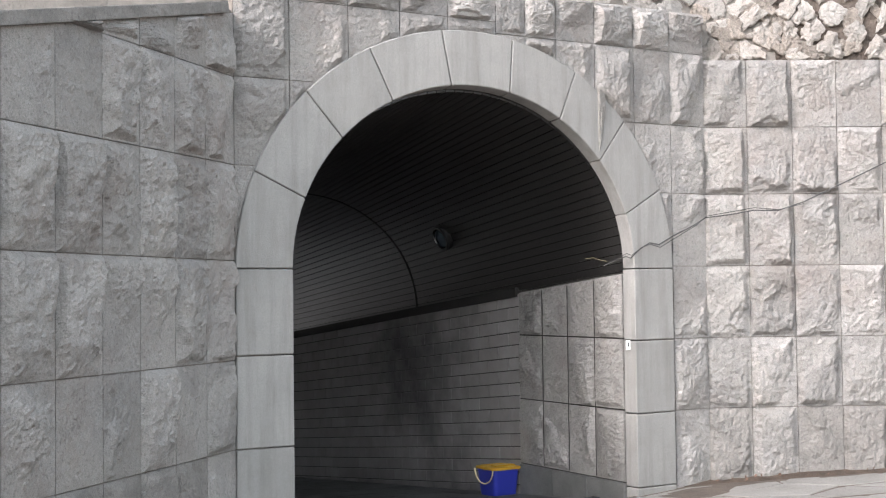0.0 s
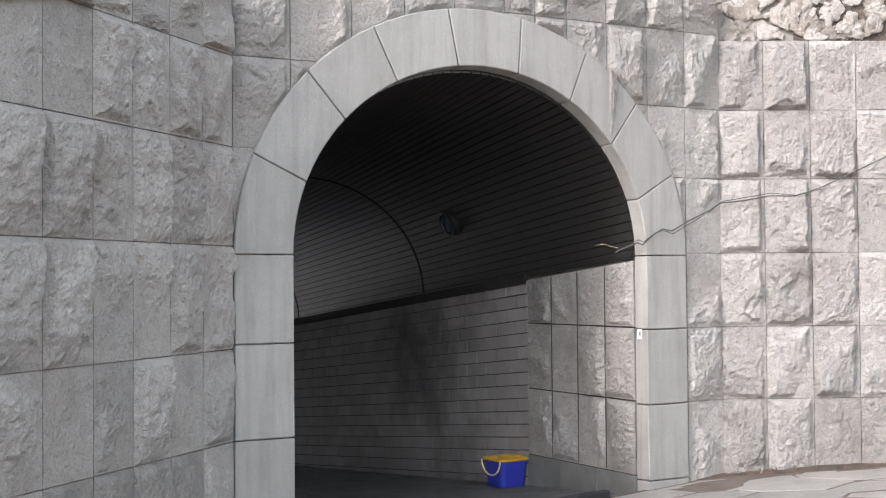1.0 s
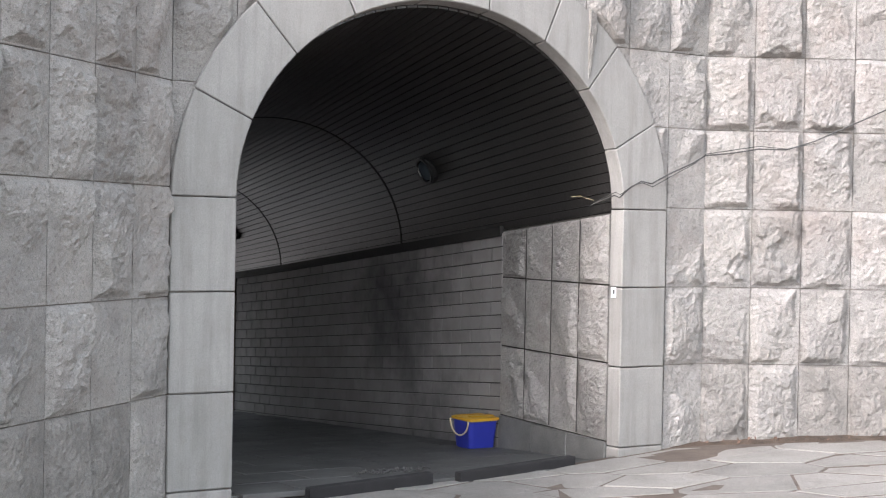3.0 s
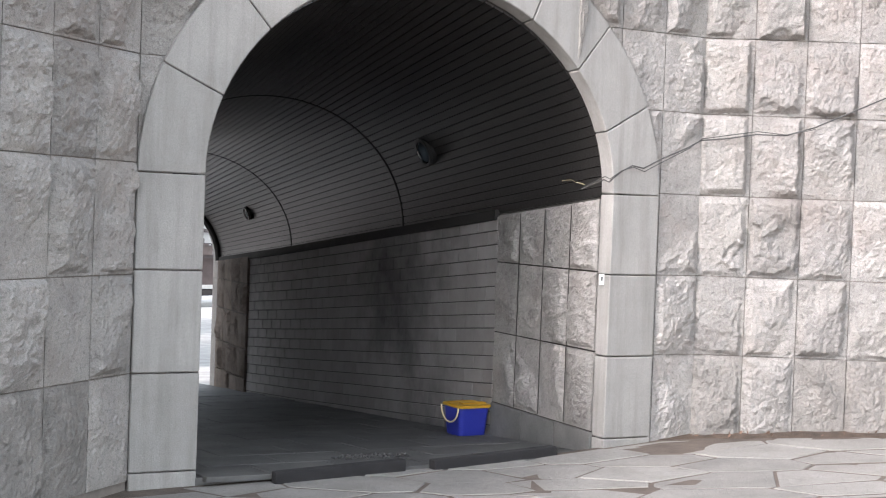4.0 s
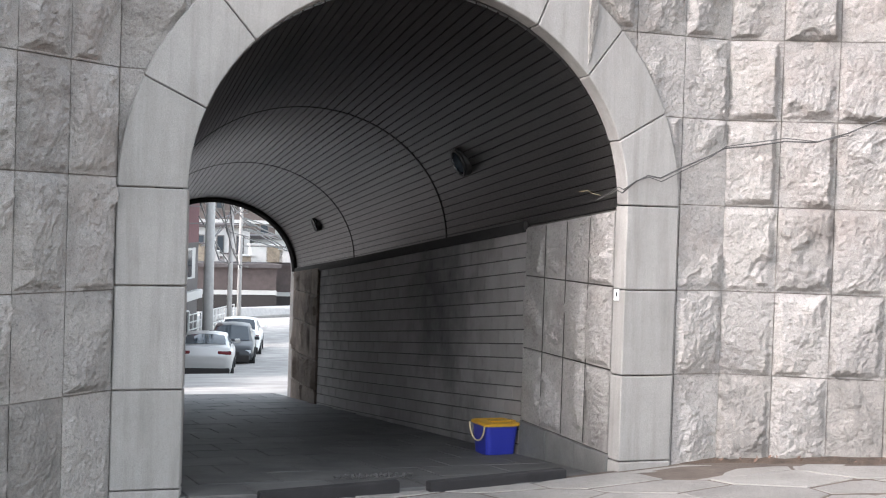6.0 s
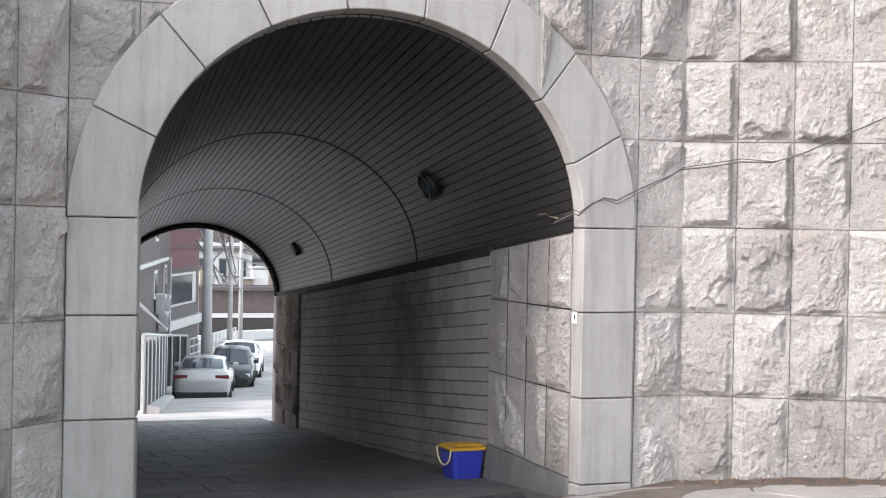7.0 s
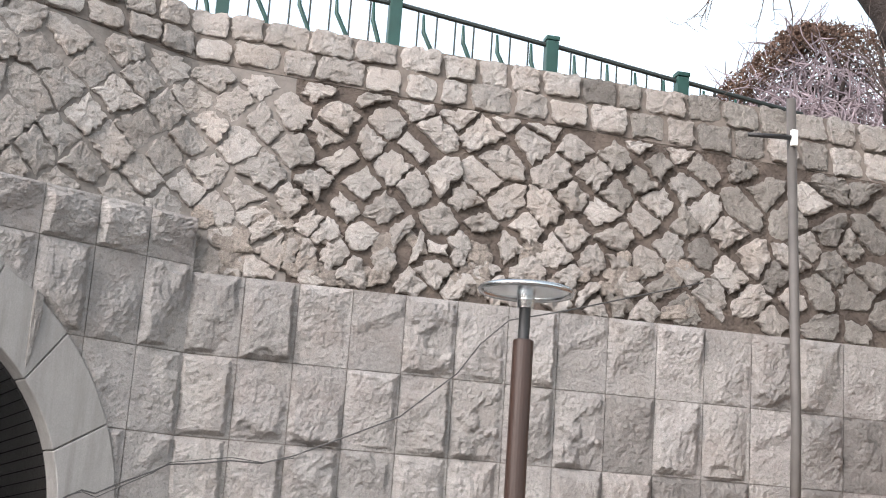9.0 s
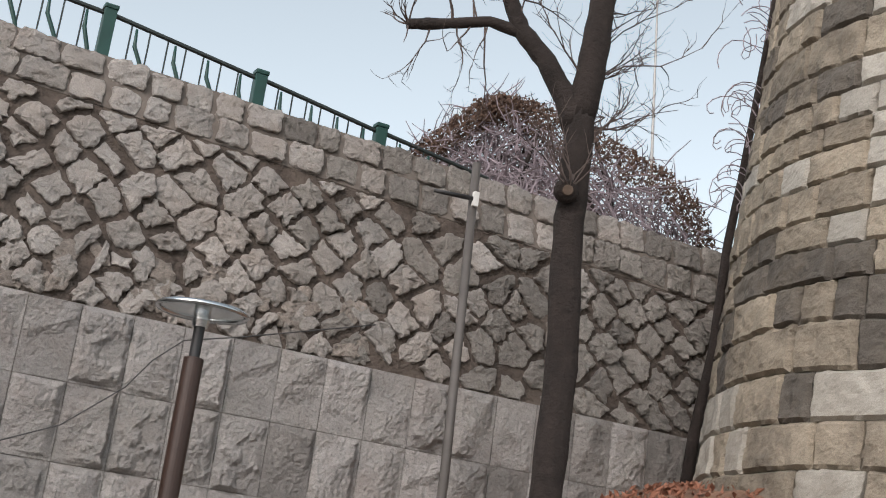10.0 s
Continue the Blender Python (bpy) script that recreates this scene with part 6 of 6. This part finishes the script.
far_house(17.2, 25.2, 110.0, -4.0, 3.6, GREYWALL, 3, 4, 9, "grey apartment house behind the street", ((0.6, 0.3, WHITEPAINT), (2.6, 0.3, WHITEPAINT)))
far_house(27.5, 37.5, 115.0, -4.0, 4.0, WHITEWALL, 3, 4, 9, "white apartment house behind the street")
far_house(3.9, 15.9, 120.0, -5.0, 5.0, GREYWALL, 3, 5, 9, "grey apartment house behind the street")
# sheds, tanks and awnings crowded on the low roofs
rnd = random.Random(12)
for k in range(16):
    u = 13.4 + 13.0 * k / 15 + rnd.uniform(-0.2, 0.2)
    w, t = rnd.uniform(0.4, 1.3), rnd.uniform(0.3, 1.5)
    shed = empty("roof_shed")
    tagged(shed, "small pale shed with a flat lid on a low roof", "shed", "roof sheds")
    slab_between("body", (u, 79.5), (u + w, 79.5), -1.68, -1.68 + t, 0.8, rnd.choice([WHITEWALL, TOWERTAN, GREYWALL, CONCRETEPOLE]), shed, 0.02)
    slab_between("lid", (u - 0.1, 79.4), (u + w + 0.1, 79.4), -1.676 + t, -1.60 + t, 1.0, rnd.choice([WHITEPAINT, DARKWALL]), shed)
# roadside guard fence on the bend
guard = empty("guard_fence")
tagged(guard, "pale metal guard fence along the bend", "fence")
for k in range(14):
    t = k / 13
    u, v = 8.9 + 4.0 * t, 54 + 10 * t
    child("post", mesh_of("post", *tube([st(u, v), st(u, v, 1.05)], [0.04, 0.04], 6), WHITEPAINT), guard)
for hgt in (0.35, 0.7, 1.05):
    child("rail", mesh_of("rail", *tube([st(8.9, 54, hgt), st(12.9, 64, hgt)], [0.035, 0.035], 6), WHITEPAINT), guard)
bank = [at(8.3, 55, street_z(55) - 0.1), at(12.4, 68, street_z(68) - 0.1), at(24, 77.0, street_z(77) - 0.1)]
child_verts, child_faces = tube([p + Vector((0, 0, 0.35)) for p in bank], [0.45] * 3, 4)
tagged(new("retaining_kerb", mesh_of("retaining_kerb", child_verts, child_faces, CONCRETEPOLE)), "low concrete kerb wall on the bend", kind="structure")

# ---- paving slabs ----
def slab_mesh(poly, zf, thick, mat, rnd, place=None, uneven=1.0):
    n = len(poly)
    cx, cy = sum(p[0] for p in poly) / n, sum(p[1] for p in poly) / n
    tilt_x, tilt_y, lift = rnd.gauss(0, 0.006 * uneven), rnd.gauss(0, 0.006 * uneven), rnd.uniform(-0.004, 0.004) * uneven
    verts = []
    for f, dz in ((1.0, -thick), (1.0, -0.005), (0.985, 0.0)):
        for p in poly:
            x, y = cx + (p[0] - cx) * f, cy + (p[1] - cy) * f
            z = zf(x, y) + dz + lift + tilt_x * (x - cx) + tilt_y * (y - cy)
            verts.append(place(x, y, z) if place else (x, y, z))
    faces = [tuple(2 * n + k for k in range(n))]
    for r in range(2):
        faces += [(r * n + k, r * n + (k + 1) % n, (r + 1) * n + (k + 1) % n, (r + 1) * n + k) for k in range(n)]
    return mesh_of("slab", verts, faces, mat)


rnd = random.Random(9)
cells = []
ca, sa = math.cos(0.30), math.sin(0.30)
for j in range(-6, 20):
    for i in range(-14, 22):
        a, b = (i + 0.5 * (j % 2)) * 0.62 + rnd.gauss(0, 0.17), j * 0.37 + rnd.gauss(0, 0.085)
        cells.append((ca * a - sa * b, 6.0 + sa * a + ca * b))
for x, y in cells:
    if not (-3.2 < x < 5.2 and 5.6 < y < front_edge(x) + 0.1):
        continue
    poly = [(x - 0.7, y - 0.6), (x + 0.7, y - 0.6), (x + 0.7, y + 0.6), (x - 0.7, y + 0.6)]
    for x2, y2 in cells:
        dx, dy = x2 - x, y2 - y
        ln = math.hypot(dx, dy)
        if 1e-6 < ln < 1.6:
            k = 0.5 - rnd.uniform(0.006, 0.02) / ln
            nx_, ny_ = dx, dy * 3.2
            lean = math.hypot(nx_, ny_)
            poly = clip_poly(poly, x + dx * k, y + dy * k, nx_ / lean, ny_ / lean)
    # keep clear of the walls' feet and of the tunnel mouth
    poly = clip_poly(poly, *(AO + NV * -0.06), NV.x, NV.y)
    if x > 1.2:
        poly = clip_poly(poly, 0, 9.50, 0, 1)
    nl = Vector((LEFT_DIR.y, -LEFT_DIR.x))
    poly = clip_poly(poly, *(AO - nl * 0.07), nl.x, nl.y)
    if len(poly) < 3:
        continue
    area = abs(sum(a[0] * b[1] - b[0] * a[1] for a, b in zip(poly, poly[1:] + poly[:1]))) / 2
    if area < 0.02:
        continue
    child("slab", slab_mesh(poly, paving_z, 0.03, PAVE, rnd), ground)

for j in range(-1, 19):
    v0, v1 = -0.10 + 0.5 * (j + 1), -0.10 + 0.5 * (j + 2)
    for i in range(7):
        u0 = 0.30 + 0.5 * i + (0.25 if j % 2 else 0) - 0.25
        u1 = u0 + 0.5
        c_, r_, s_, b_ = tun(v1)
        lo, hi = c_ - r_ + 0.02, c_ + r_ - 0.02
        u0, u1 = max(u0, lo), min(u1, hi)
        if u1 - u0 < 0.06:
            continue
        g = 0.003
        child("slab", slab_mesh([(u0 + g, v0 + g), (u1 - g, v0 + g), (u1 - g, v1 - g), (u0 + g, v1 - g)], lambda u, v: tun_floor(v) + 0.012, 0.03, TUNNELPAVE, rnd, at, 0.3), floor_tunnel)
